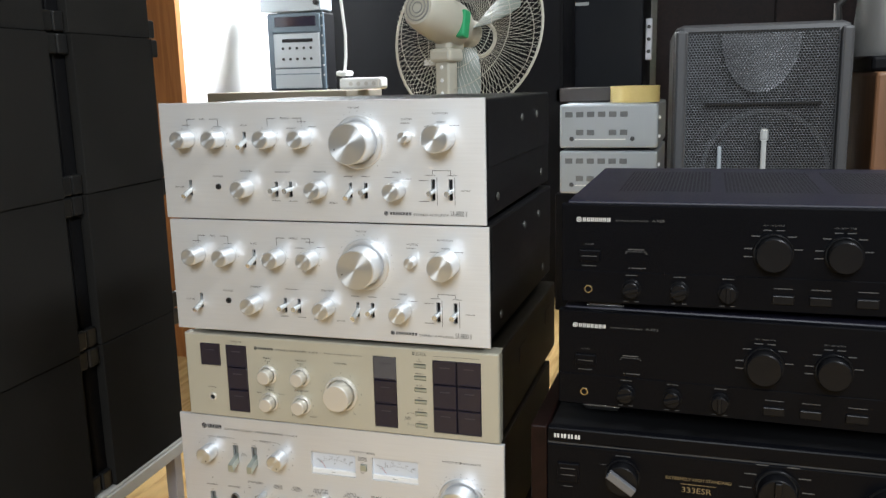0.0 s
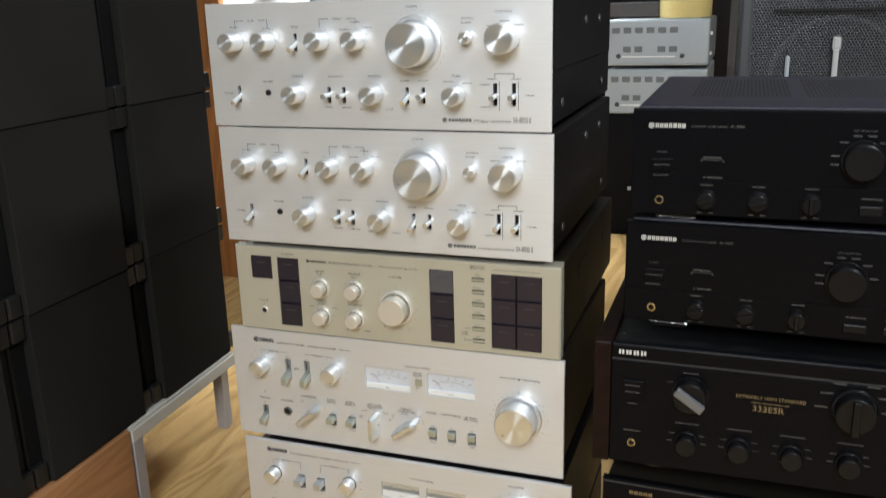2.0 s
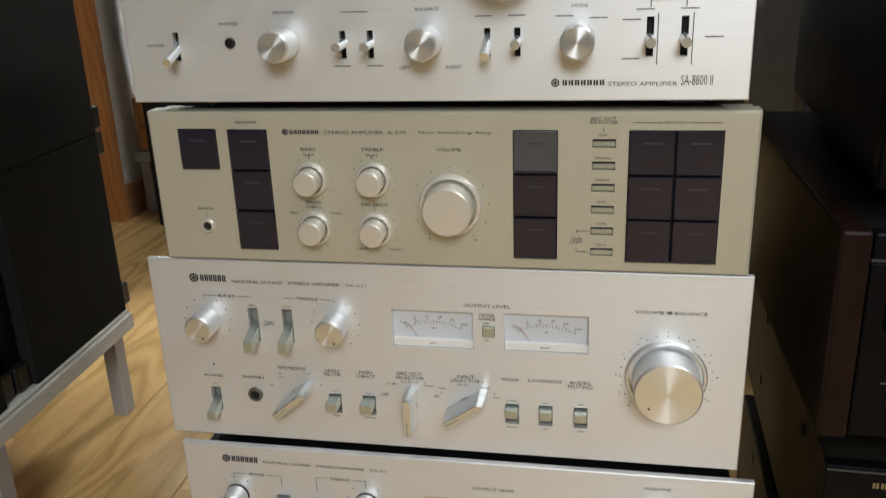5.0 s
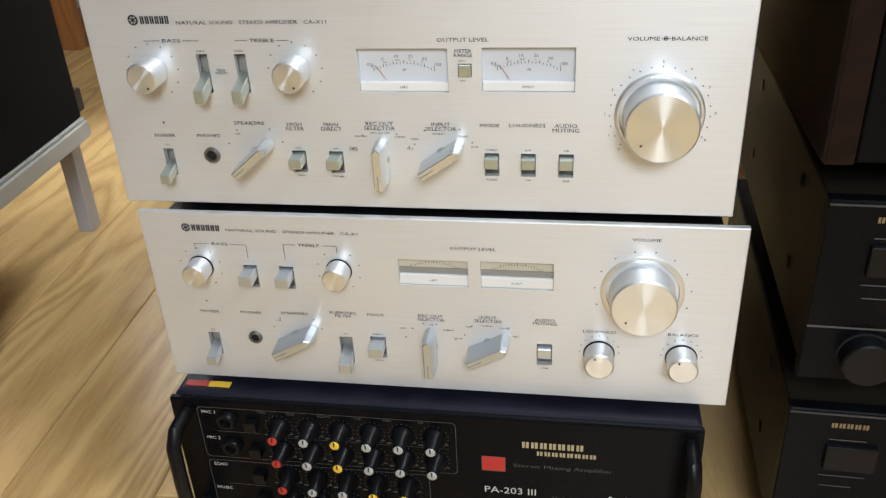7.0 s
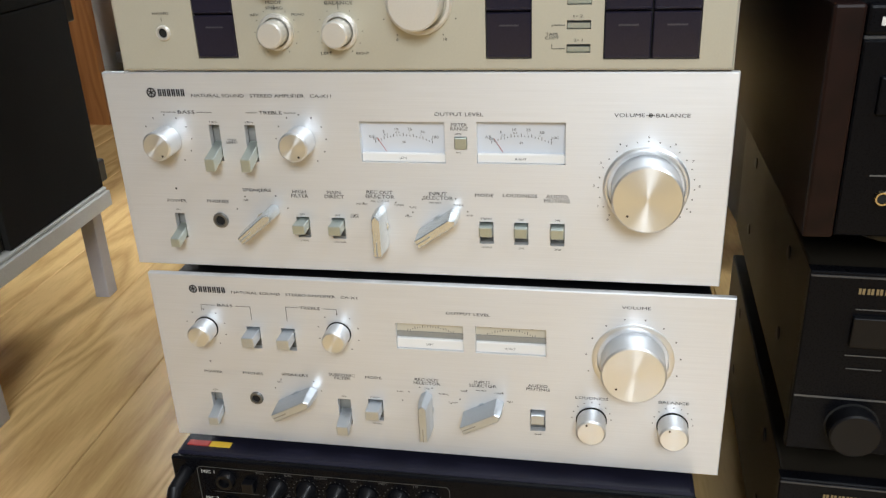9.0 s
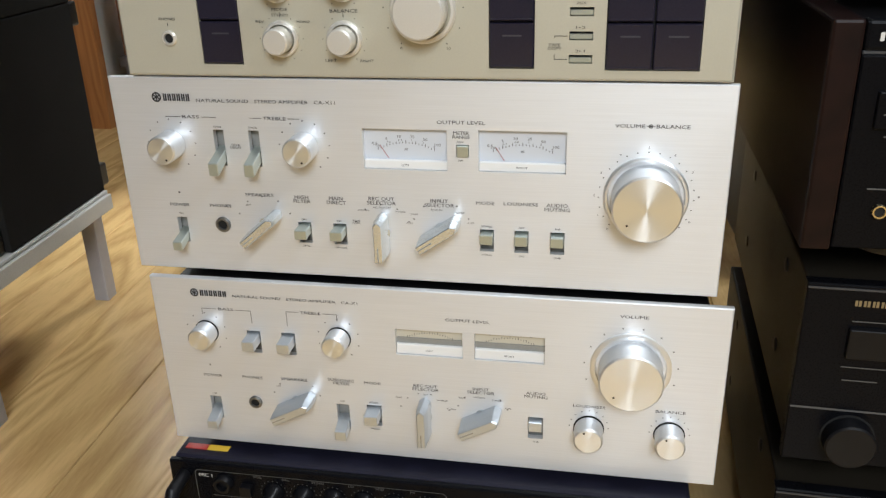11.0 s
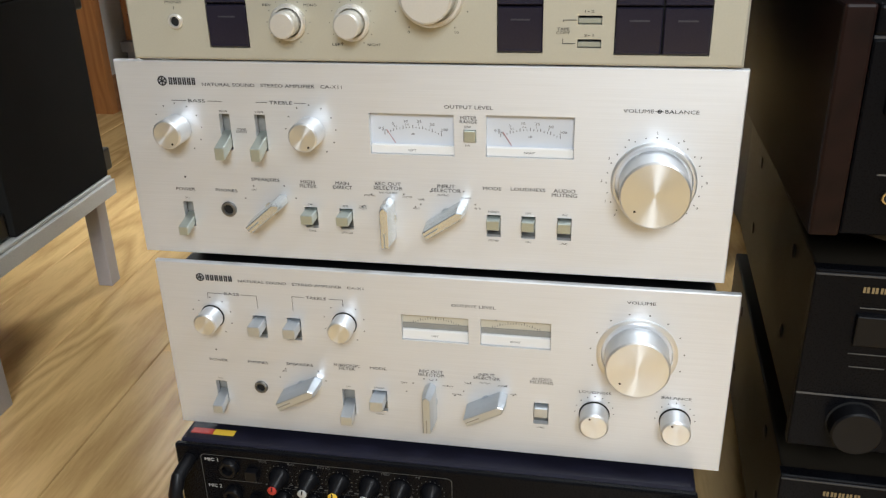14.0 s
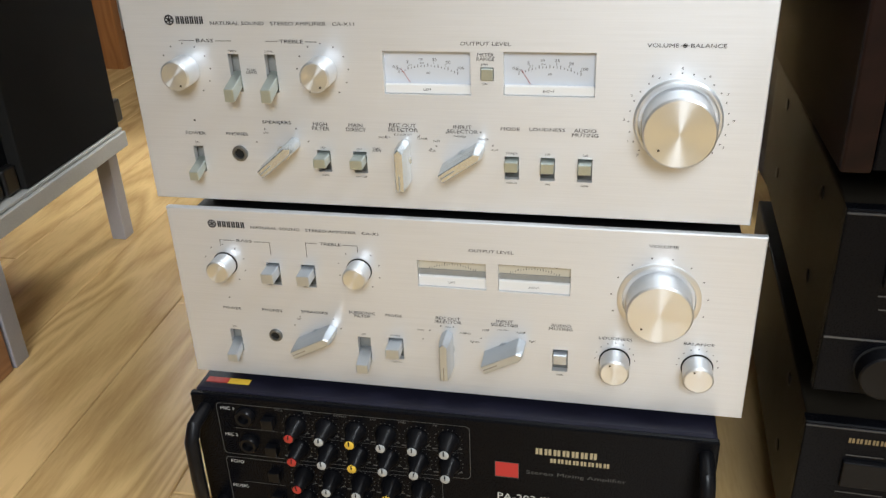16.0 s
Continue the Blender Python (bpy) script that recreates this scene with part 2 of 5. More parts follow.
def lathe(profile, seg=32, bm=None, c=(0, 0, 0)):
    """A turned solid round the y axis; profile of (radius, distance forward, that is towards -y)."""
    bm = bm or bmesh.new()
    rings = []
    for r, d in profile:
        if r < 1e-6:
            rings.append([bm.verts.new((c[0], c[1] - d, c[2]))])
        else:
            rings.append([bm.verts.new((c[0] + r * math.cos(2 * math.pi * i / seg), c[1] - d, c[2] + r * math.sin(2 * math.pi * i / seg))) for i in range(seg)])
    for a, b in zip(rings, rings[1:]):
        for i in range(seg):
            j = (i + 1) % seg
            q = [a[i % len(a)], a[j % len(a)], b[j % len(b)], b[i % len(b)]]
            q = list(dict.fromkeys(q))
            if len(q) > 2:
                bm.faces.new(q)
    return bm


def tube(points, r, seg=8, bm=None):
    """A round bar along points."""
    bm = bm or bmesh.new()
    pts = [Vector(p) for p in points]
    rings = []
    for i, p in enumerate(pts):
        d = (pts[min(i + 1, len(pts) - 1)] - pts[max(i - 1, 0)]).normalized()
        u = d.orthogonal().normalized() if not rings else (u - d * u.dot(d)).normalized()
        w = d.cross(u)
        rings.append([bm.verts.new(p + r * (math.cos(2 * math.pi * k / seg) * u + math.sin(2 * math.pi * k / seg) * w)) for k in range(seg)])
    for a, b in zip(rings, rings[1:]):
        for k in range(seg):
            bm.faces.new((a[k], a[(k + 1) % seg], b[(k + 1) % seg], b[k]))
    bm.faces.new(rings[0][::-1])
    bm.faces.new(rings[-1])
    return bm


def plate(x0, x1, z0, z1, holes, thick=0.004, c=0.0007):
    """A front plate in the xz plane, its face at y = 0, with real rectangular holes and a chamfered rim."""
    bm = bmesh.new()
    xs = sorted({x0, x0 + c, x1 - c, x1} | {h[0] for h in holes} | {h[1] for h in holes})
    zs = sorted({z0, z0 + c, z1 - c, z1} | {h[2] for h in holes} | {h[3] for h in holes})
    front, back = {}, {}

    def v(store, i, k, y):
        if (i, k) not in store:
            store[i, k] = bm.verts.new((xs[i], y, zs[k]))
        return store[i, k]

    def fv(i, k):
        rim = i in (0, len(xs) - 1) or k in (0, len(zs) - 1)
        return v(front, i, k, c if rim else 0.0)

    def solid(i, k):
        if not (0 <= i < len(xs) - 1 and 0 <= k < len(zs) - 1):
            return False
        mx, mz = (xs[i] + xs[i + 1]) / 2, (zs[k] + zs[k + 1]) / 2
        return not any(h[0] < mx < h[1] and h[2] < mz < h[3] for h in holes)

    for i in range(len(xs) - 1):
        for k in range(len(zs) - 1):
            if not solid(i, k):
                continue
            bm.faces.new((fv(i, k), fv(i + 1, k), fv(i + 1, k + 1), fv(i, k + 1)))
            for di, dk, a, b in ((-1, 0, (i, k), (i, k + 1)), (1, 0, (i + 1, k), (i + 1, k + 1)), (0, -1, (i, k), (i + 1, k)), (0, 1, (i, k + 1), (i + 1, k + 1))):
                if not solid(i + di, k + dk):
                    bm.faces.new((fv(*a), fv(*b), v(back, *b, thick), v(back, *a, thick)))
    return bm


GLYPHS = {}


def caption(text, x, z, parent, material, height=0.0028, width=None, y=-0.0004, name="caption", shear=0.0):
    """Printed words, centred on (x, z) of a front, a hair proud of it; height of the capitals."""
    key = (text, material.name, round(height, 5), width and round(width, 5), shear)
    if key not in GLYPHS:
        cu = bpy.data.curves.new("words", "FONT")
        cu.body, cu.align_x, cu.align_y, cu.resolution_u, cu.shear = text, "CENTER", "CENTER", 2, shear
        cu.space_line, cu.offset = 0.85, 0.0
        tmp = new("words", cu)
        bpy.context.view_layer.update()
        me = bpy.data.meshes.new_from_object(tmp.evaluated_get(bpy.context.evaluated_depsgraph_get()))
        bpy.data.objects.remove(tmp)
        co = np.array([v.co for v in me.vertices])
        lo, hi = co.min(0), co.max(0)
        lines = text.count("\n") + 1
        sz = height * (lines + 0.45 * (lines - 1)) / (hi[1] - lo[1])
        sx = (width / (hi[0] - lo[0])) if width else sz * 1.25
        mid = (lo + hi) / 2
        for v in me.vertices:
            v.co = ((v.co.x - mid[0]) * sx, 0, (v.co.y - mid[1]) * sz)
        me.materials.clear()
        me.materials.append(material)
        GLYPHS[key] = me
    ob = part(name, GLYPHS[key], None, parent)
    ob.location = (x, y, z)
    return ob


def bars(rects, parent, material, name="print_marks", y=-0.0004, label=""):
    """Flat printed marks: (x0, x1, z0, z1) each, in one part."""
    bm = bmesh.new()
    for x0, x1, z0, z1 in rects:
        bm.faces.new([bm.verts.new(p) for p in ((x0, y, z0), (x1, y, z0), (x1, y, z1), (x0, y, z1))])
    ob = part(name, bm, material, parent, label)
    return tagged(ob, kind="stuff") if len(rects) > 1 else ob


def wordmark(x0, x1, z, h, n, parent, material, name="brand_mark", y=-0.0005):
    """A maker's mark as a plain row of short upright bars in its colour."""
    w = (x1 - x0) / n
    rects = []
    for i in range(n):
        a = x0 + i * w
        rects += [(a, a + w * 0.30, z - h / 2, z + h / 2), (a + w * 0.42, a + w * 0.74, z - h / 2, z + h / 2)]
    return bars(rects, parent, material, name, y)


def disc_mark(x, z, r, parent, material, y=-0.0005, name="emblem"):
    bm = bmesh.new()
    n = 20
    ring = [[bm.verts.new((x + q * math.cos(2 * math.pi * i / n), y, z + q * math.sin(2 * math.pi * i / n))) for i in range(n)] for q in (r, r * 0.72)]
    for i in range(n):
        bm.faces.new((ring[0][i], ring[0][(i + 1) % n], ring[1][(i + 1) % n], ring[1][i]))
    for a in range(3):
        d = Vector((math.cos(a * math.pi / 3 + 0.5), 0, math.sin(a * math.pi / 3 + 0.5)))
        e = Vector((-d.z, 0, d.x)) * r * 0.12
        bm.faces.new([bm.verts.new(Vector((x, y, z)) + s * d * r * 0.75 + t * e) for s, t in ((-1, -1), (1, -1), (1, 1), (-1, 1))])
    return part(name, bm, material, parent)


def dial_marks(x, z, r, a0, a1, n, parent, material, dot=0.0006, name="scale_marks", skip=()):
    """Printed dots round a knob, from a0 to a1 degrees (0 is right, 90 up)."""
    rects = []
    for i in range(n):
        if i in skip:
            continue
        a = radians(a0 + (a1 - a0) * i / (n - 1))
        px, pz = x + r * math.cos(a), z + r * math.sin(a)
        rects.append((px - dot, px + dot, pz - dot, pz + dot))
    return bars(rects, parent, material, name)


MESHES = {}


def shared(key, make, material, smooth=True):
    if key not in MESHES:
        bm = make()
        me = bpy.data.meshes.new(str(key[0]))
        bmesh.ops.recalc_face_normals(bm, faces=bm.faces)
        bm.to_mesh(me)
        bm.free()
        if smooth:
            for p in me.polygons:
                p.use_smooth = True
            me.set_sharp_from_angle(angle=radians(35))
        me.materials.append(material)
        MESHES[key] = me
    return MESHES[key]


def spun_knob(parent, x, z, r, length, name="knob", collar=0.0, point=None, side=None, face=None, seg=40, gap=True, lip=0.0034):
    """A turned knob with a spun face, a chamfer, a dark shadow gap at its foot and, if wanted, a collar ring."""
    side, face = side or SPUN_SIDE, face or SPUN
    c = min(0.0012, r * 0.12)
    ob = part(name, shared((name + "_body", r, length, side.name), lambda: lathe([(r * 0.93, 0.0), (r * 0.93, 0.0012), (r, 0.0014), (r, length - c), (r - c, length), (r - c, length - 0.0001)], seg), side), None, parent)
    ob.location = (x, 0, z)
    cap = part("knob_face", shared((name + "_face", r, face.name), lambda: lathe([(r - c, 0.0), (r * 0.5, 0.00005), (0.0004, 0.0001), (0, 0.0001)], seg), face), None, ob, "spun metal face")
    cap.location = (0, -length, 0)
    if gap:
        part("shadow_ring", shared(("gap", round(r, 4)), lambda: lathe([(r * 1.07, 0.0002), (r * 1.07, 0.0006), (0, 0.0006)], seg), HOLE), None, ob)
    if collar:
        ring = part("collar", shared((name + "_collar", collar, r), lambda: lathe([(collar, 0), (collar, lip * 0.65), (collar - 0.0012, lip), (r * 1.12, lip), (r * 1.1, lip * 0.3)], seg), side), None, ob)
    if point is not None:
        a = radians(point)
        dot = part("pointer", shared(("dot", 0.0008), lambda: lathe([(0.0008, 0), (0.0008, 0.0003), (0, 0.0003)], 10), INK), None, ob)
        dot.location = (r * 0.72 * math.cos(a), -length, r * 0.72 * math.sin(a))
    return ob


def jack(parent, x, z, r, ring=JACKGREY, name="headphone_jack"):
    ob = part(name, shared((name, r, ring.name), lambda: lathe([(r, 0), (r, 0.0012), (r * 0.86, 0.0022), (r * 0.66, 0.0022), (r * 0.6, 0.0004)], 28), ring), None, parent)
    ob.location = (x, 0, z)
    hole = part("socket", shared(("socket", r), lambda: lathe([(r * 0.66, 0.0006), (0, 0.0005)], 24), HOLE), None, ob)
    return ob


def paddle(parent, x0, x1, z0, z1, down, material, reach=0.013, name="lever_switch"):
    """A flat metal lever that stands out of its slot and hangs down or up."""
    w, h = x1 - x0, z1 - z0
    def make():
        bm = bmesh.new()
        lw = w * 0.88
        zc = -0.16 * h if down else 0.20 * h
        dz = -0.28 * h if down else -0.05 * h
        th = h * (0.34 if down else 0.42)
        pts = []
        for d, z, s in ((-0.006, zc, 1.0), (reach, zc + dz, 1.04)):
            for sx, sz in ((-1, -1), (1, -1), (1, 1), (-1, 1)):
                pts.append(bm.verts.new((sx * lw / 2 * s, -d, z + sz * th / 2 * s)))
        a, b = pts[:4], pts[4:]
        for i in range(4):
            bm.faces.new((a[i], a[(i + 1) % 4], b[(i + 1) % 4], b[i]))
        bm.faces.new(b)
        bm.faces.new(a[::-1])
        bmesh.ops.bevel(bm, geom=list(bm.edges), offset=0.0005, segments=1, affect="EDGES")
        return bm
    ob = part(name, shared((name, round(w, 4), round(h, 4), down, material.name, reach), make, material, False), None, parent)
    ob.location = ((x0 + x1) / 2, 0, (z0 + z1) / 2)
    return ob


def bar_knob(parent, x, z, angle, material, length=0.034, width=0.0115, reach=0.019, name="selector_knob"):
    """A faceted bar-shaped selector knob, turned by angle from upright."""
    def make():
        bm = bmesh.new()
        base = [(-width / 2, -length / 2), (width / 2, -length / 2), (width / 2, length * 0.40), (0, length / 2), (-width / 2, length * 0.40)]
        rings = []
        for d, s, dz in ((0.0, 1.0, 0.0), (reach * 0.60, 0.96, 0.0), (reach, 0.66, -length * 0.03)):
            rings.append([bm.verts.new((px * s, -d, pz * (0.98 if s < 1 else 1) + dz)) for px, pz in base])
        for a, b in zip(rings, rings[1:]):
            for i in range(5):
                bm.faces.new((a[i], a[(i + 1) % 5], b[(i + 1) % 5], b[i]))
        bm.faces.new(rings[-1])
        bmesh.ops.bevel(bm, geom=[e for e in bm.edges if len(e.link_faces) == 2], offset=0.0005, segments=1, affect="EDGES")
        return bm
    ob = part(name, shared((name, length, width, reach, material.name), make, material, False), None, parent)
    ob.location, ob.rotation_euler = (x, -0.0003, z), (0, radians(angle), 0)
    part("index_line", shared(("barline", length, width, reach), lambda: box(-0.0004, 0.0004, -reach - 0.0003, -reach + 0.001, -length * 0.50, -length * 0.16), SLOTGREY, False), None, ob)
    disc = part("base_disc", shared(("bardisc", width), lambda: lathe([(width * 0.62, 0), (width * 0.62, 0.0012), (0, 0.0012)], 24), material), None, ob)
    return ob


def bat_toggle(parent, x, z, down, material, name="toggle_switch", reach=0.017):
    """A round bat lever that leans out of its slot."""
    dz = -0.008 if down else -0.001
    ob = part(name, shared((name, down, material.name), lambda: tube([(0, 0.006, 0.002 if down else 0.0), (0, -0.002, dz * 0.3), (0, -reach * 0.5, dz * 0.6), (0, -reach, dz)], 0.0031, 12), material), None, parent)
    ob.location = (x, 0, z)
    return ob


def feet(parent, w, d, h, y0=0.03, r=0.012):
    for sx in (-1, 1):
        for yy in (y0, d - 0.05):
            f = part("foot", shared(("foot", h, r), lambda: box(-r, r, -r, r, -h, 0, 0.002), BLACK_PLASTIC, False), None, parent)
            f.location = (sx * (w / 2 - 0.03), yy, 0)


def side_screws(parent, x, spots, sign):
    for y, z in spots:
        s = part("side_screw", shared(("side_screw",), lambda: lathe([(0.005, 0), (0.005, 0.001), (0.003, 0.002), (0.0012, 0.002), (0, 0.0012)], 14), JACKGREY) if sign > 0 else shared(("dark_side_screw",), lambda: lathe([(0.0055, 0), (0.0055, 0.001), (0.003, 0.0018), (0, 0.0012)], 14), BLACK_PLASTIC), None, parent)
        s.location, s.rotation_euler = (x, y, z), (0, 0, radians(90 * sign))

# ---- the room ----


def slab(name, x0, x1, y0, y1, z0, z1, material, label, category):
    ob = new(name, bpy.data.meshes.new(name))
    bm = box(x0, x1, y0, y1, z0, z1)
    bm.to_mesh(ob.data)
    bm.free()
    ob.data.materials.append(material)
    return tagged(ob, label, category, kind="structure")


RX0, RX1, RY0, RY1, RH = -2.3, 2.2, -2.6, 5.2, 2.4
floor = slab("floor", RX0, RX1, RY0, RY1, -0.05, -0.003, FLOORWOOD, "warm oak laminate plank floor", "floor")
# Walls and ceiling added to close the room, dimmed to hold back bounce.
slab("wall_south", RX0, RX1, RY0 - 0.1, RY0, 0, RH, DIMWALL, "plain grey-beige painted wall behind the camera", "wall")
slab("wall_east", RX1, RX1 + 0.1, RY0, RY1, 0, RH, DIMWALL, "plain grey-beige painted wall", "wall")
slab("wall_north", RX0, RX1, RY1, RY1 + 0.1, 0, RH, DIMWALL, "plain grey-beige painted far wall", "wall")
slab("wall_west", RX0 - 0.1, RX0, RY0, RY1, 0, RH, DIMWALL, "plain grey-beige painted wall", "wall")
slab("ceiling", RX0, RX1, RY0, RY1, RH, RH + 0.1, CEILPAINT, "plain off-white ceiling", "ceiling")
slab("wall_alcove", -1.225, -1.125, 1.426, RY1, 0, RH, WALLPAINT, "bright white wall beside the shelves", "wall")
slab("baseboard", -1.1245, -1.113, 1.427, RY1, 0, 0.09, OAK_X, "brown wooden baseboard along the white wall", "baseboard")
slab("trim_door_post", -1.215, -1.111, 1.400, 1.4255, 0, RH, OAK, "orange-brown varnished wooden door post", "door frame")

# ---- the main stack ----


def two_row_amplifier(z0, cx, dusty):
    """The two-row silver amplifier with bat toggles."""
    t = thing("stereo_amplifier", "silver vintage stereo amplifier with two rows of knobs" if not dusty else "silver vintage stereo amplifier with worn dial, topping the stack", "amplifier", (cx, -0.004, z0), 0, "silver amplifiers in the stack")
    slots = [(-0.0915, -0.0875, 0.086, 0.105), (-0.170, -0.166, 0.028, 0.047), (-0.053, -0.049, 0.028, 0.046), (-0.0345, -0.0305, 0.028, 0.046), (0.0420, 0.0460, 0.028, 0.046), (0.0610, 0.0650, 0.028, 0.046), (0.1420, 0.1465, 0.027, 0.051), (0.1625, 0.1670, 0.027, 0.051)]
    part("faceplate", plate(-0.205, 0.205, 0, 0.140, slots), SILVER, t, "brushed silver front plate")
    part("case", box(-0.202, 0.202, 0.0045, 0.40, 0.004, 0.1385, 0.002), BLACK, t, "black steel case")
    side = part("side_cover", box(0.2021, 0.2035, 0.02, 0.395, 0.062, 0.137, 0.0006), BLACK, t)
    side_screws(t, 0.2036, [(0.06, 0.025), (0.33, 0.025), (0.2, 0.11), (0.3, 0.11)], 1)
    feet(t, 0.40, 0.40, 0.006)
    for x in (-0.167, -0.125, -0.057, -0.013):
        spun_knob(t, x, 0.0970, 0.0104, 0.024, "tone_knob", gap=False)
    for x in (-0.091, 0.005, 0.101):
        spun_knob(t, x, 0.0385, 0.0104, 0.023, "selector_knob", gap=False)
    spun_knob(t, 0.056, 0.0925, 0.0230, 0.033, "volume_knob", collar=0.0305, point=200, gap=False)
    spun_knob(t, 0.1145, 0.0985, 0.0062, 0.016, "muting_knob", seg=24, gap=False)
    spun_knob(t, 0.156, 0.0975, 0.0154, 0.031, "function_knob", seg=40, gap=False)
    for x, down in ((-0.0895, True), (-0.168, True)):
        bat_toggle(t, x, 0.096 if x > -0.1 else 0.037, True, BAR)
    for x, down in ((-0.051, False), (-0.0325, False), (0.044, True), (0.063, False), (0.14425, False), (0.16475, False)):
        bat_toggle(t, x, 0.038, down, BAR)
    jack(t, -0.129, 0.0395, 0.0036, BLACK_PLASTIC)
    for w, x, z in (("VOLUME", 0.052, 0.1315), ("FUNCTION", 0.154, 0.124), ("BALANCE", 0.006, 0.0585), ("MODE", 0.1015, 0.0585), ("SPEAKERS", -0.090, 0.0585), ("POWER", -0.183, 0.0385), ("PHONES", -0.129, 0.0520), ("TONE", -0.0895, 0.1125), ("BASS", -0.145, 0.1205), ("TREBLE", -0.036, 0.1205), ("MUTING", 0.115, 0.118), ("LEFT", -0.010, 0.022), ("RIGHT", 0.022, 0.022)):
        caption(w, x, z, t, INK_SOFT, 0.0020)
    caption("STEREO AMPLIFIER", 0.141, 0.0105, t, INK_SOFT, 0.0026, 0.042)
    disc_mark(0.087, 0.0115, 0.0026, t, INK)
    wordmark(0.0915, 0.1185, 0.0115, 0.0034, 7, t, INK)
    caption("SA-8800 II", 0.1735, 0.0125, t, INK_SOFT, 0.0062, 0.019, name="model_number")
    L = 0.0003
    bars([(-0.166, -0.155, 0.1202, 0.1208), (-0.135, -0.124, 0.1202, 0.1208), (-0.058, -0.047, 0.1202, 0.1208), (-0.025, -0.014, 0.1202, 0.1208), (-0.166 - L, -0.166 + L, 0.112, 0.1208), (-0.124 - L, -0.124 + L, 0.112, 0.1208), (-0.058 - L, -0.058 + L, 0.112, 0.1208), (-0.014 - L, -0.014 + L, 0.114, 0.1208), (-0.051, -0.0325, 0.0575, 0.0581), (0.144, 0.165, 0.0605, 0.0611), (0.144 - L, 0.144 + L, 0.0565, 0.061), (0.165 - L, 0.165 + L, 0.0565, 0.061), (0.1485, 0.1491, 0.022, 0.053), (0.1692, 0.1698, 0.022, 0.053)], t, INK_SOFT)
    bars([(x - 0.0055, x + 0.0055, z - 0.0003, z + 0.0003) for x, z in ((-0.168, 0.1135), (-0.125, 0.1115), (-0.014, 0.1165), (-0.028, 0.109), (-0.0005, 0.1105), (0.141, 0.110), (0.155, 0.1145), (0.170, 0.1105), (0.113, 0.1135), (0.042, 0.0535), (0.063, 0.0535), (0.141, 0.0555), (0.167, 0.0555), (0.092, 0.0525), (0.113, 0.051), (-0.052, 0.0235), (-0.030, 0.0235), (0.182, 0.0385), (0.133, 0.0495), (0.133, 0.026))], t, INK_SOFT, "small_print")
    dial_marks(0.056, 0.0925, 0.0350, -50, 230, 21, t, INK_SOFT, 0.0003)
    for x in (-0.166, -0.125, -0.058, -0.014):
        dial_marks(x, 0.0975, 0.0140, -40, 220, 9, t, INK_SOFT, 0.00035)
    return t


def key_window(parent, x0, x1, z0, z1, cols, rows, lit=()):
    """Smoked keys in a sunken frame."""
    f = part("key_frame", box(x0 - 0.0004, x1 + 0.0004, 0.0034, 0.0046, z0 - 0.0004, z1 + 0.0004), HOLE, parent)
    w, h = (x1 - x0) / cols, (z1 - z0) / rows
    for i in range(cols):
        for k in range(rows):
            m = SMOKE_B if (i, k) in lit else SMOKE
            key = part("key", shared(("key", round(w, 4), round(h, 4), m.name), lambda: box(0.0005, w - 0.0005, -0.0008, 0.0034, 0.0005, h - 0.0005, 0.0007, seg=1), m, False), None, parent)
            key.location = (x0 + i * w, 0, z0 + k * h)
            mark = part("lettering", shared(("keymark", round(w, 4), round(h, 4)), lambda: box(w * 0.3, w * 0.72, -0.0011, -0.0009, h * 0.70, h * 0.70 + 0.0010), INK_FAINT, False), None, key)
            ledge = part("ledge", shared(("keyledge", round(w, 4)), lambda: box(0.0015, w - 0.0015, -0.0014, -0.0006, 0.0012, 0.0026, 0.0003, seg=1), m, False), None, key)


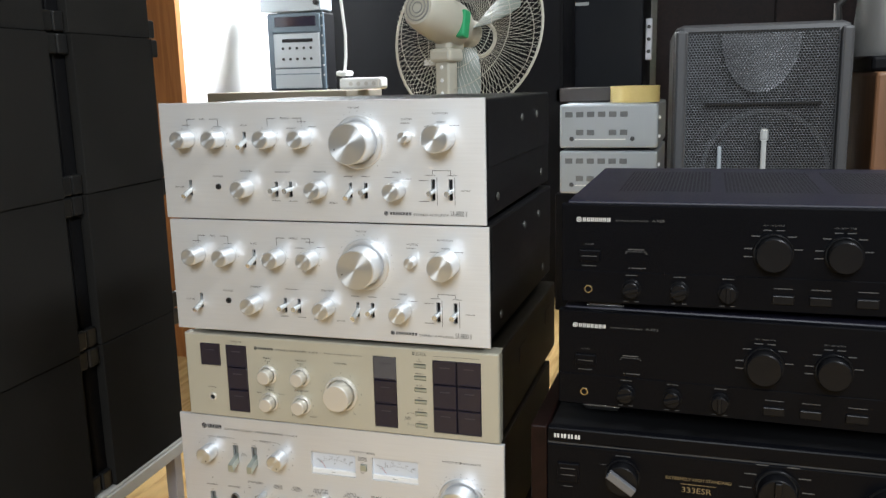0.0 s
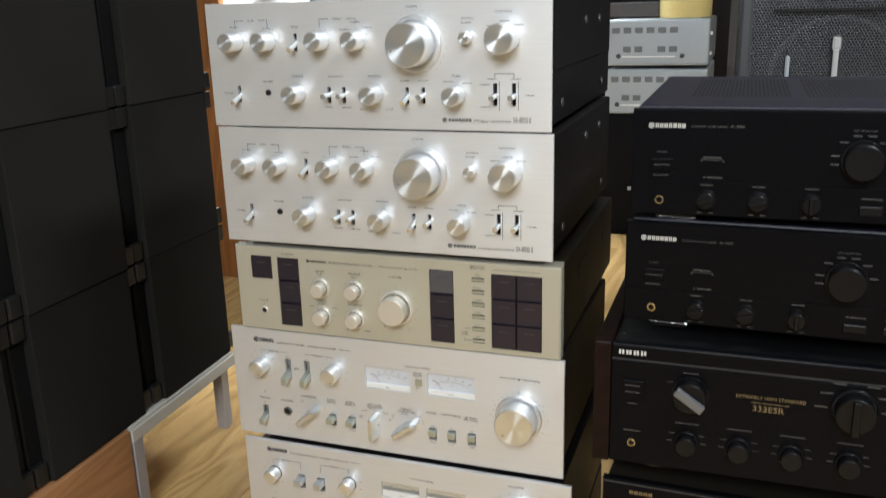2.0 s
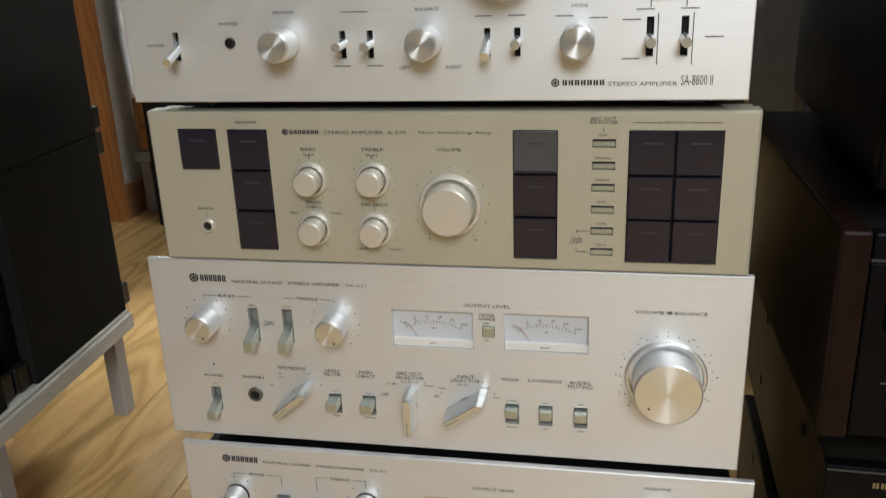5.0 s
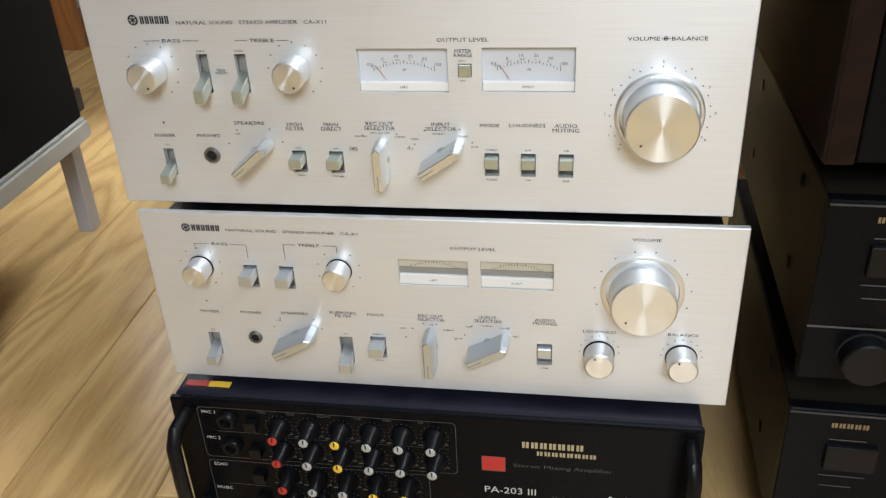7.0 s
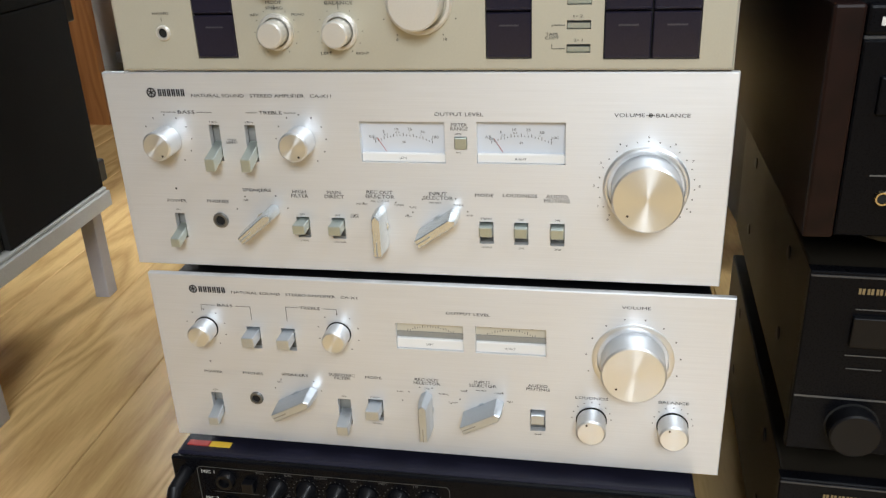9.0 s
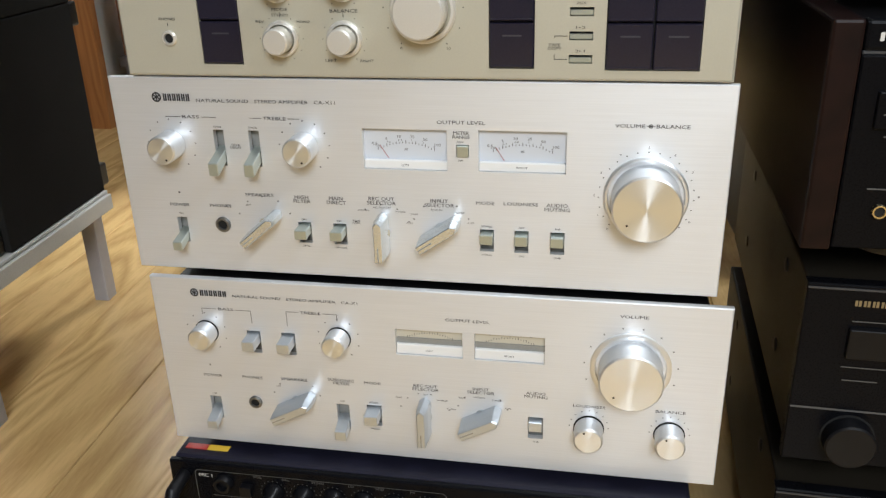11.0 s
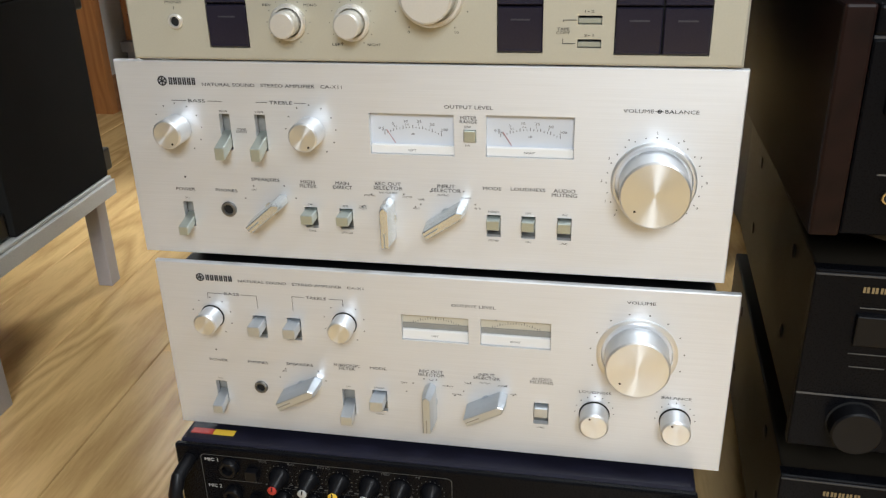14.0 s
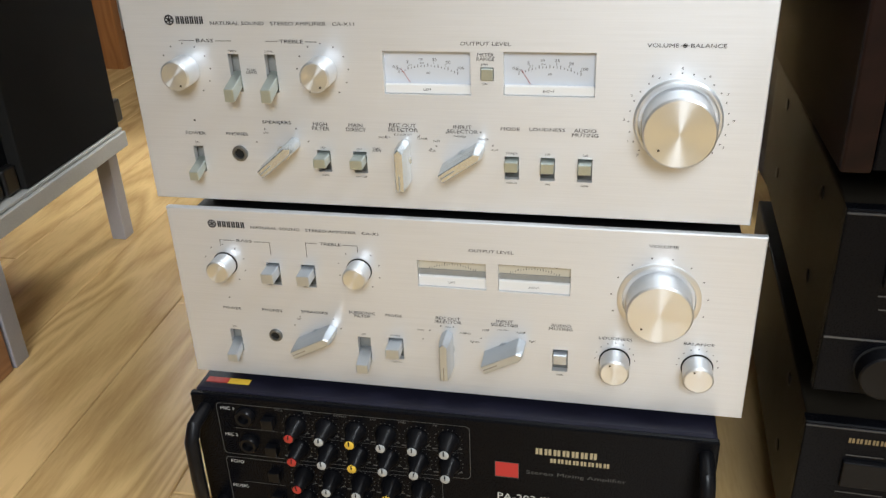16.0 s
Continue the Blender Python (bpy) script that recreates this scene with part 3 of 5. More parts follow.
def champagne_amplifier():
    t = thing("stereo_amplifier", "champagne-coloured stereo amplifier with dark smoked push keys", "amplifier", (0.007, -0.002, 0.447), 0, "silver amplifiers in the stack")
    holes = [(-0.185, -0.156, 0.068, 0.0975), (-0.148, -0.1185, 0.0085, 0.0972), (0.0518, 0.0815, 0.0075, 0.0972), (0.1265, 0.1855, 0.007, 0.0972)]
    bz = [0.0885, 0.0737, 0.0588, 0.0438, 0.0288, 0.0140]
    holes += [(0.1035, 0.1185, z - 0.0028, z + 0.0028) for z in bz]
    part("faceplate", plate(-0.207, 0.207, 0.0, 0.1095, holes, 0.016, 0.0016), CHAMPAGNE, t, "satin champagne front plate")
    part("case", box(-0.2045, 0.2045, 0.0165, 0.385, 0.002, 0.106, 0.003), BLACK_SIDE, t, "dark grey-brown steel case")
    part("top_bevel", box(-0.205, 0.205, 0.0162, 0.030, 0.1062, 0.1085, 0.001), CHAMPAGNE, t)
    for y in (0.12, 0.3):
        v = part("side_vent", box(0.2046, 0.2052, y, y + 0.05, 0.06, 0.08), BLACK, t)
    feet(t, 0.40, 0.38, 0.002)
    key_window(t, -0.185, -0.156, 0.068, 0.0975, 1, 1)
    key_window(t, -0.148, -0.1185, 0.0085, 0.0972, 1, 3)
    key_window(t, 0.0518, 0.0815, 0.0075, 0.0972, 1, 3, {(0, 2)})
    key_window(t, 0.1265, 0.1855, 0.007, 0.0972, 2, 3)
    for z in bz:
        b = part("rec_button", shared(("rec_button",), lambda: box(-0.0073, 0.0073, 0.0005, 0.010, -0.0022, 0.0012, 0.0004, seg=1), LEVER, False), None, t, "grey-green push button")
        b.location = (0.111, 0, z)
    for x, z in ((-0.0895, 0.062), (-0.0445, 0.0625), (-0.0892, 0.0262), (-0.045, 0.0262)):
        spun_knob(t, x, z, 0.0088, 0.015, "tone_knob", collar=0.0122, side=SATIN, face=SATIN, gap=False)
        dial_marks(x, z, 0.0152, -60, 240, 11, t, INK, 0.0003)
        bars([(x - 0.0002, x + 0.0002, z + 0.014, z + 0.0175)], t, INK, "index_mark")
    spun_knob(t, 0.009, 0.0452, 0.0168, 0.019, "volume_knob", collar=0.0218, side=SATIN, face=SATIN, seg=56, gap=False)
    dial_marks(0.009, 0.0452, 0.0265, -55, 235, 11, t, INK, 0.0004)
    jack(t, -0.171, 0.0262, 0.0052, SATIN)
    for w, x, z, h, wd in (("BASS", -0.0895, 0.0835, 0.0022, 0.011), ("FLAT", -0.0895, 0.0795, 0.0016, 0.008), ("TREBLE", -0.044, 0.0835, 0.0022, 0.016), ("FLAT", -0.044, 0.0795, 0.0016, 0.008), ("MODE", -0.089, 0.0455, 0.0020, 0.011), ("STEREO", -0.089, 0.0418, 0.0018, 0.012), ("BALANCE", -0.0445, 0.0445, 0.0022, 0.019), ("VOLUME", 0.009, 0.0838, 0.0022, 0.017), ("REC OUT\nSELECTOR", 0.1105, 0.1035, 0.0017, 0.018), ("FUNCTION", 0.1555, 0.1022, 0.0016, 0.014), ("SPEAKERS", -0.133, 0.1022, 0.0018, 0.016), ("PHONES", -0.171, 0.0392, 0.0018, 0.012), ("LEFT", -0.0555, 0.0118, 0.0017, 0.008), ("RIGHT", -0.0305, 0.0118, 0.0017, 0.009), ("TAPE\nCOPY", 0.0943, 0.022, 0.0017, 0.009), ("REV", -0.1035, 0.0375, 0.0016, 0.006), ("MONO", -0.073, 0.0375, 0.0016, 0.009), ("0", -0.0065, 0.0205, 0.0018, None), ("10", 0.0255, 0.0205, 0.0018, None), ("OFF", 0.1105, 0.0940, 0.0016, 0.006), ("PHONO", 0.1105, 0.0790, 0.0016, 0.010), ("TUNER", 0.1105, 0.0642, 0.0016, 0.009), ("AUX", 0.1105, 0.0492, 0.0016, 0.006), ("1\u25b82", 0.1105, 0.0342, 0.0016, 0.006), ("2\u25b81", 0.1105, 0.0194, 0.0016, 0.006)):
        caption(w, x, z, t, INK, h, wd)
    caption("STEREO AMPLIFIER  A-570", -0.0485, 0.0952, t, INK_SOFT, 0.0024, 0.057)
    caption("Non Switching Amp", 0.0135, 0.0952, t, INK_SOFT, 0.0026, 0.049)
    disc_mark(-0.105, 0.0955, 0.0022, t, INK)
    wordmark(-0.1018, -0.0802, 0.0955, 0.0028, 7, t, INK)
    bars([(0.1285, 0.147, 0.1019, 0.1023), (0.164, 0.1835, 0.1019, 0.1023), (-0.1332, -0.1328, 0.0985, 0.1008), (0.1103, 0.1107, 0.0962, 0.0985), (0.094, 0.0944, 0.0275, 0.0288), (0.094, 0.1025, 0.0286, 0.029), (0.094, 0.0944, 0.014, 0.017), (0.094, 0.1025, 0.0138, 0.0142), (-0.1712, -0.1708, 0.034, 0.0365)], t, INK)
    return t


def meter(parent, x0, x1, z0, z1, face, band, words, needle=None):
    """A level meter behind its opening: scale card, lower trim, needle and glass."""
    w = x1 - x0
    m = part("level_meter", box(x0 - 0.001, x1 + 0.001, 0.0051, 0.0080, z0 - 0.001, z1 + 0.001), face, parent, "level meter scale card")
    if not needle:
        # Solid grey strip in place of the shadow between scale and trim.
        part("meter_gap", box(x0, x1, 0.0040, 0.00505, z0 + band, z0 + band + 0.0046), SLOTGREY, m, "shaded grey gap under the scale")
    trim = part("meter_trim", box(x0 + 0.0002, x1 - 0.0002, 0.0015, 0.0050, z0 + 0.0002, z0 + band, 0.0005, seg=1), METER_TRIM, m)
    cx = (x0 + x1) / 2
    zt = z0 + band
    hh = z1 - zt
    marks = []
    r = w * 0.72
    zc = z0 + band + hh * (0.50 if needle else 0.62) - r
    for i in range(19):
        a = radians(62 + 56 * i / 18)
        px, pz = cx + r * math.cos(a), zc + r * math.sin(a)
        ln = 0.0022 if i % 3 == 0 else 0.0012
        marks.append((px - 0.00022, px + 0.00022, pz, pz + ln))
    bars(marks, m, INK_SOFT, "scale_marks", 0.0048)
    if needle:
        for i, s in enumerate(("0.5", "5", "10", "25", "50", "100")):
            a = radians(118 - 56 * i / 5)
            caption(s, cx + (r + 0.0052) * math.cos(a), zc + (r + 0.0052) * math.sin(a), m, INK_SOFT, 0.0019, y=0.0048)
        for i, q in enumerate(("0.05", "0.2", "0.4", "1", "2", "4")):
            a = radians(116 - 52 * i / 5)
            caption(q, cx + (r + 0.0027) * math.cos(a), zc + (r + 0.0027) * math.sin(a), m, INK_SOFT, 0.0013, y=0.0048)
        caption("dB", cx, zc + r - 0.0042, m, INK_SOFT, 0.0014, y=0.0048)
        a = Vector((x0 + w * 0.29, 0.0043, zt + hh * 0.03))
        b = Vector((x0 + w * 0.19, 0.0043, zt + hh * 0.44))
        part("needle", tube([a, b], 0.00022, 6), plain("dull_red_needle", (0.40, 0.10, 0.09), 0.5), m, "thin red needle")
    else:
        bars([(cx - 0.016 + i * 0.0034, cx - 0.0142 + i * 0.0034, zc + r + 0.0028 * math.sin(math.pi * i / 9) + 0.0024, zc + r + 0.0028 * math.sin(math.pi * i / 9) + 0.0036) for i in range(10)], m, INK_SOFT, "scale_numbers", 0.0048)
    caption(words, cx, z0 + band * 0.5, m, INK, 0.0015, y=0.0012)
    return m


def meter_amplifier_large():
    t = thing("stereo_amplifier", "wide silver stereo amplifier with two white level meters", "amplifier", (0, 0, 0.296), 0, "silver amplifiers in the stack")
    slots = [(-0.1425, -0.1345, 0.085, 0.112), (-0.1155, -0.1075, 0.085, 0.112), (-0.181, -0.173, 0.023, 0.043), (-0.0845, -0.0745, 0.0265, 0.043), (-0.0575, -0.0475, 0.0265, 0.043), (0.0515, 0.0615, 0.0265, 0.0435), (0.0762, 0.0862, 0.0265, 0.0435), (0.1015, 0.1115, 0.0265, 0.0435)]
    meters = [(-0.031, 0.029, 0.086, 0.1155), (0.051, 0.111, 0.0865, 0.116)]
    part("faceplate", plate(-0.2185, 0.2185, 0, 0.1495, slots + meters + [(0.0355, 0.0445, 0.0965, 0.1055)], 0.005), SILVER_Y, t, "brushed silver front plate")
    part("case", box(-0.205, 0.212, 0.010, 0.335, 0.006, 0.144, 0.002), BLACK_SIDE, t, "dark steel case")
    part("slot_backing", box(-0.2, 0.2, 0.0082, 0.0095, 0.012, 0.14), SLOTGREY, t)
    feet(t, 0.40, 0.33, 0.008)
    for x, z in ((-0.1755, 0.1005), (-0.0740, 0.1015)):
        spun_knob(t, x, z, 0.0106, 0.019, "tone_knob", point=300, gap=False)
        dial_marks(x, z, 0.0185, -55, 235, 11, t, INK, 0.00045)
    for x0, x1, z0, z1 in slots[:2]:
        paddle(t, x0, x1, z0, z1, True, LEVER, 0.016)
    paddle(t, *slots[2], True, LEVER, 0.014)
    for s in slots[3:5]:
        paddle(t, *s, False, LEVER, 0.012)
    for s in slots[5:]:
        paddle(t, *s, False, LEVER, 0.006)
    meter(t, *meters[0], METER, 0.0065, "LEFT", True)
    meter(t, *meters[1], METER, 0.0065, "RIGHT", True)
    part("range_button", box(0.0359, 0.0441, -0.0015, 0.008, 0.0969, 0.1051, 0.0006), LEVER, t, "small grey push button")
    spun_knob(t, 0.165, 0.0725, 0.0230, 0.027, "volume_knob", collar=0.0283, point=222, seg=64, gap=False)
    dial_marks(0.165, 0.0725, 0.0315, -42, 222, 21, t, INK, 0.0004)
    for s, a in (("0", 225), ("1", 205), ("2", 180), ("3", 152), ("4", 122), ("5", 90), ("6", 60), ("7", 32), ("8", 2), ("9", -30)):
        caption(s, 0.165 + 0.0345 * math.cos(radians(a)), 0.0725 + 0.0345 * math.sin(radians(a)), t, INK, 0.0016)
    jack(t, -0.144, 0.0385, 0.0060)
    bar_knob(t, -0.1095, 0.0405, 50, BAR, 0.033, 0.0085)
    bar_knob(t, -0.0195, 0.038, 0, BAR, 0.032, 0.0085)
    bar_knob(t, 0.024, 0.042, 56, BAR, 0.034, 0.0090)
    for x, z, n in ((-0.1095, 0.0405, 5), (-0.0195, 0.038, 5), (0.024, 0.042, 5)):
        dial_marks(x, z, 0.0215, 25, 160, n, t, INK_SOFT, 0.0005)
    for w, x, z, h, wd in (("BASS", -0.158, 0.1212, 0.0024, 0.013), ("TREBLE", -0.0945, 0.1212, 0.0024, 0.017), ("OUTPUT LEVEL", 0.0392, 0.1212, 0.0025, 0.0335), ("METER\nRANGE", 0.0392, 0.1125, 0.0021, 0.012), ("VOLUME", 0.1518, 0.1215, 0.0025, 0.0195), ("BALANCE", 0.1795, 0.1215, 0.0025, 0.0215), ("POWER", -0.177, 0.0532, 0.0024, 0.0155), ("PHONES", -0.1442, 0.0535, 0.0024, 0.0170), ("SPEAKERS", -0.1125, 0.0632, 0.0024, 0.022), ("HIGH\nFILTER", -0.0798, 0.0612, 0.0024, 0.0130), ("MAIN\nDIRECT", -0.0537, 0.0612, 0.0024, 0.0145), ("REC OUT\nSELECTOR", -0.0198, 0.0622, 0.0024, 0.0215), ("INPUT\nSELECTOR", 0.0225, 0.0622, 0.0024, 0.0215), ("MODE", 0.0555, 0.0635, 0.0024, 0.0130), ("LOUDNESS", 0.0805, 0.0638, 0.0024, 0.0240), ("AUDIO\nMUTING", 0.1058, 0.0622, 0.0024, 0.0175), ("TONE\nDEFEAT", -0.1262, 0.1000, 0.0014, 0.0085), ("ON", -0.177, 0.0462, 0.0013, None), ("OFF", -0.1220, 0.0550, 0.0013, None), ("OFF", -0.0795, 0.0452, 0.0013, None), ("10kHz", -0.0795, 0.0242, 0.0013, None), ("OFF", -0.0525, 0.0452, 0.0013, None), ("ON/-6dB", -0.0525, 0.0240, 0.0013, None), ("STEREO", 0.0565, 0.0460, 0.0013, None), ("MONO", 0.0565, 0.0240, 0.0013, None), ("OFF", 0.0812, 0.0460, 0.0013, None), ("ON", 0.0812, 0.0240, 0.0013, None), ("0dB", 0.1065, 0.0462, 0.0013, None), ("-20dB", 0.1065, 0.0240, 0.0013, None), ("500Hz", -0.1385, 0.1142, 0.0013, None), ("2.5kHz", -0.1115, 0.1142, 0.0013, None), ("TAPE\nCOPY", -0.0395, 0.0450, 0.0013, 0.0065), ("PHONO", -0.0335, 0.0545, 0.0013, None), ("TUNER", -0.0060, 0.0545, 0.0013, None), ("AUX", 0.0005, 0.0460, 0.0013, None), ("REC OUT OFF", -0.0198, 0.0570, 0.0012, None), ("TAPE", 0.0040, 0.0530, 0.0013, None), ("PHONO", 0.0205, 0.0570, 0.0013, None), ("TUNER", 0.0370, 0.0555, 0.0013, None), ("AUX", 0.0450, 0.0480, 0.0013, None), ("50W", 0.0385, 0.1075, 0.0013, None), ("5W", 0.0385, 0.0942, 0.0013, None)):
        caption(w, x, z, t, INK, h, wd)
    caption("NATURAL SOUND   STEREO AMPLIFIER   CA-X11", -0.1005, 0.1332, t, INK, 0.0024, 0.103)
    disc_mark(-0.1822, 0.1352, 0.0036, t, INK)
    wordmark(-0.177, -0.156, 0.1352, 0.0052, 6, t, INK)
    bars([(-0.1775, -0.1660, 0.1209, 0.1213), (-0.1500, -0.1385, 0.1209, 0.1213), (-0.1130, -0.1045, 0.1209, 0.1213), (-0.0845, -0.0760, 0.1209, 0.1213), (0.1625, 0.1680, 0.1213, 0.1217)], t, INK_SOFT)
    disc_mark(0.1652, 0.1215, 0.0014, t, INK)
    bars([(-0.1766, -0.1752, 0.0622, 0.0636)], t, HOLE, "power_lamp")
    return t


def meter_amplifier_small():
    t = thing("stereo_amplifier", "silver stereo amplifier with two narrow level meters, large volume knob", "amplifier", (0.011, -0.008, 0.143), 0, "silver amplifiers in the stack")
    slots = [(-0.1440, -0.1330, 0.086, 0.1055), (-0.1155, -0.1045, 0.086, 0.1055), (-0.1835, -0.1740, 0.021, 0.042), (-0.0755, -0.0650, 0.020, 0.044), (-0.0505, -0.0385, 0.026, 0.0455), (0.0775, 0.0890, 0.027, 0.0465)]
    meters = [(-0.024, 0.0275, 0.0935, 0.1155), (0.0365, 0.0890, 0.0935, 0.116)]
    part("faceplate", plate(-0.2195, 0.2190, -0.002, 0.1485, slots + meters, 0.005), SILVER_Y, t, "brushed silver front plate")
    part("case", box(-0.205, 0.205, 0.010, 0.33, 0.004, 0.142, 0.002), BLACK, t, "black steel case")
    part("slot_backing", box(-0.2, 0.2, 0.0082, 0.0095, 0.012, 0.14), SLOTGREY, t)
    feet(t, 0.40, 0.33, 0.006)
    for x, z in ((-0.1775, 0.1025), (-0.069, 0.1040)):
        spun_knob(t, x, z, 0.0092, 0.016, "tone_knob")
        dial_marks(x, z, 0.0165, -55, 235, 9, t, INK, 0.00045)
    for s in slots[:2]:
        paddle(t, *s, False, LEVER_B, 0.014)
    paddle(t, *slots[2], True, LEVER_B, 0.013)
    paddle(t, *slots[3], True, LEVER_B, 0.012)
    paddle(t, *slots[4], False, LEVER_B, 0.013)
    paddle(t, *slots[5], False, LEVER_B, 0.004)
    meter(t, *meters[0], METER_OLD, 0.0085, "LEFT")
    meter(t, *meters[1], METER_OLD, 0.0085, "RIGHT")
    spun_knob(t, 0.1515, 0.0955, 0.0228, 0.0225, "volume_knob", collar=0.0292, point=225, seg=64, gap=False, lip=0.0014)
    dial_marks(0.1515, 0.0955, 0.0335, -20, 200, 10, t, INK, 0.0005)
    for x in (0.1235, 0.1828):
        spun_knob(t, x, 0.0405, 0.0108, 0.0175, "balance_knob" if x > 0.15 else "loudness_knob", point=115)
        dial_marks(x, 0.0420, 0.0145, 0, 180, 9, t, INK, 0.0004)
    jack(t, -0.144, 0.0395, 0.0056)
    bar_knob(t, -0.1075, 0.0425, 62, LEVER_B, 0.036, 0.0100)
    bar_knob(t, -0.003, 0.040, 0, LEVER_B, 0.034, 0.0090)
    bar_knob(t, 0.0425, 0.0435, 62, LEVER_B, 0.034, 0.0100)
    for x, z in ((-0.1075, 0.0435), (-0.003, 0.040), (0.0425, 0.0445)):
        dial_marks(x, z, 0.0205, 20, 160, 6, t, INK_SOFT, 0.0005)
    for w, x, z, h, wd in (("BASS", -0.159, 0.1232, 0.0023, 0.0125), ("TREBLE", -0.090, 0.1245, 0.0023, 0.0165), ("OUTPUT LEVEL", 0.0315, 0.1262, 0.0024, 0.0330), ("VOLUME", 0.1518, 0.1378, 0.0024, 0.0200), ("POWER", -0.178, 0.0622, 0.0023, 0.0155), ("PHONES", -0.1442, 0.0628, 0.0023, 0.0170), ("SPEAKERS", -0.109, 0.0638, 0.0023, 0.0220), ("SUBSONIC\nFILTER", -0.070, 0.0650, 0.0022, 0.0215), ("MODE", -0.0445, 0.0660, 0.0023, 0.0130), ("REC OUT\nSELECTOR", -0.0022, 0.0655, 0.0023, 0.0210), ("INPUT\nSELECTOR", 0.0412, 0.0665, 0.0023, 0.0210), ("AUDIO\nMUTING", 0.0832, 0.0665, 0.0023, 0.0175), ("LOUDNESS", 0.1232, 0.0602, 0.0023, 0.0240), ("BALANCE", 0.1825, 0.0608, 0.0023, 0.0215), ("ON", -0.179, 0.0450, 0.0013, None), ("OFF", -0.1225, 0.0565, 0.0013, None), ("OFF", -0.070, 0.0470, 0.0013, None), ("STEREO", -0.0445, 0.0480, 0.0013, None), ("MONO", -0.0445, 0.0232, 0.0013, None), ("TAPE", -0.0240, 0.0550, 0.0013, None), ("OFF", -0.0022, 0.0592, 0.0013, None), ("PHONO", 0.0110, 0.0550, 0.0013, None), ("TUNER", 0.0180, 0.0480, 0.0013, None), ("TAPE", 0.0265, 0.0590, 0.0013, None), ("PHONO", 0.0400, 0.0605, 0.0013, None), ("TUNER", 0.0535, 0.0590, 0.0013, None), ("AUX", 0.0620, 0.0525, 0.0013, None), ("-20dB", 0.0832, 0.0242, 0.0013, None)):
        caption(w, x, z, t, INK, h, wd)
    caption("NATURAL SOUND   STEREO AMPLIFIER   CA-X1", -0.102, 0.1352, t, INK, 0.0022, 0.100)
    disc_mark(-0.1832, 0.1365, 0.0034, t, INK)
    wordmark(-0.1785, -0.156, 0.1365, 0.0050, 6, t, INK)
    L = 0.0002
    bars([(-0.179, -0.167, 0.1228, 0.1232), (-0.151, -0.1385, 0.1228, 0.1232), (-0.179 - L, -0.179 + L, 0.118, 0.1232), (-0.1385 - L, -0.1385 + L, 0.112, 0.1232), (-0.1095, -0.1, 0.1243, 0.1247), (-0.080, -0.069, 0.1243, 0.1247), (-0.1095 - L, -0.1095 + L, 0.112, 0.1247), (-0.069 - L, -0.069 + L, 0.119, 0.1247)], t, INK_SOFT)
    bars([(-0.1796, -0.1784, 0.0712, 0.0724)], t, HOLE, "power_lamp")
    return t


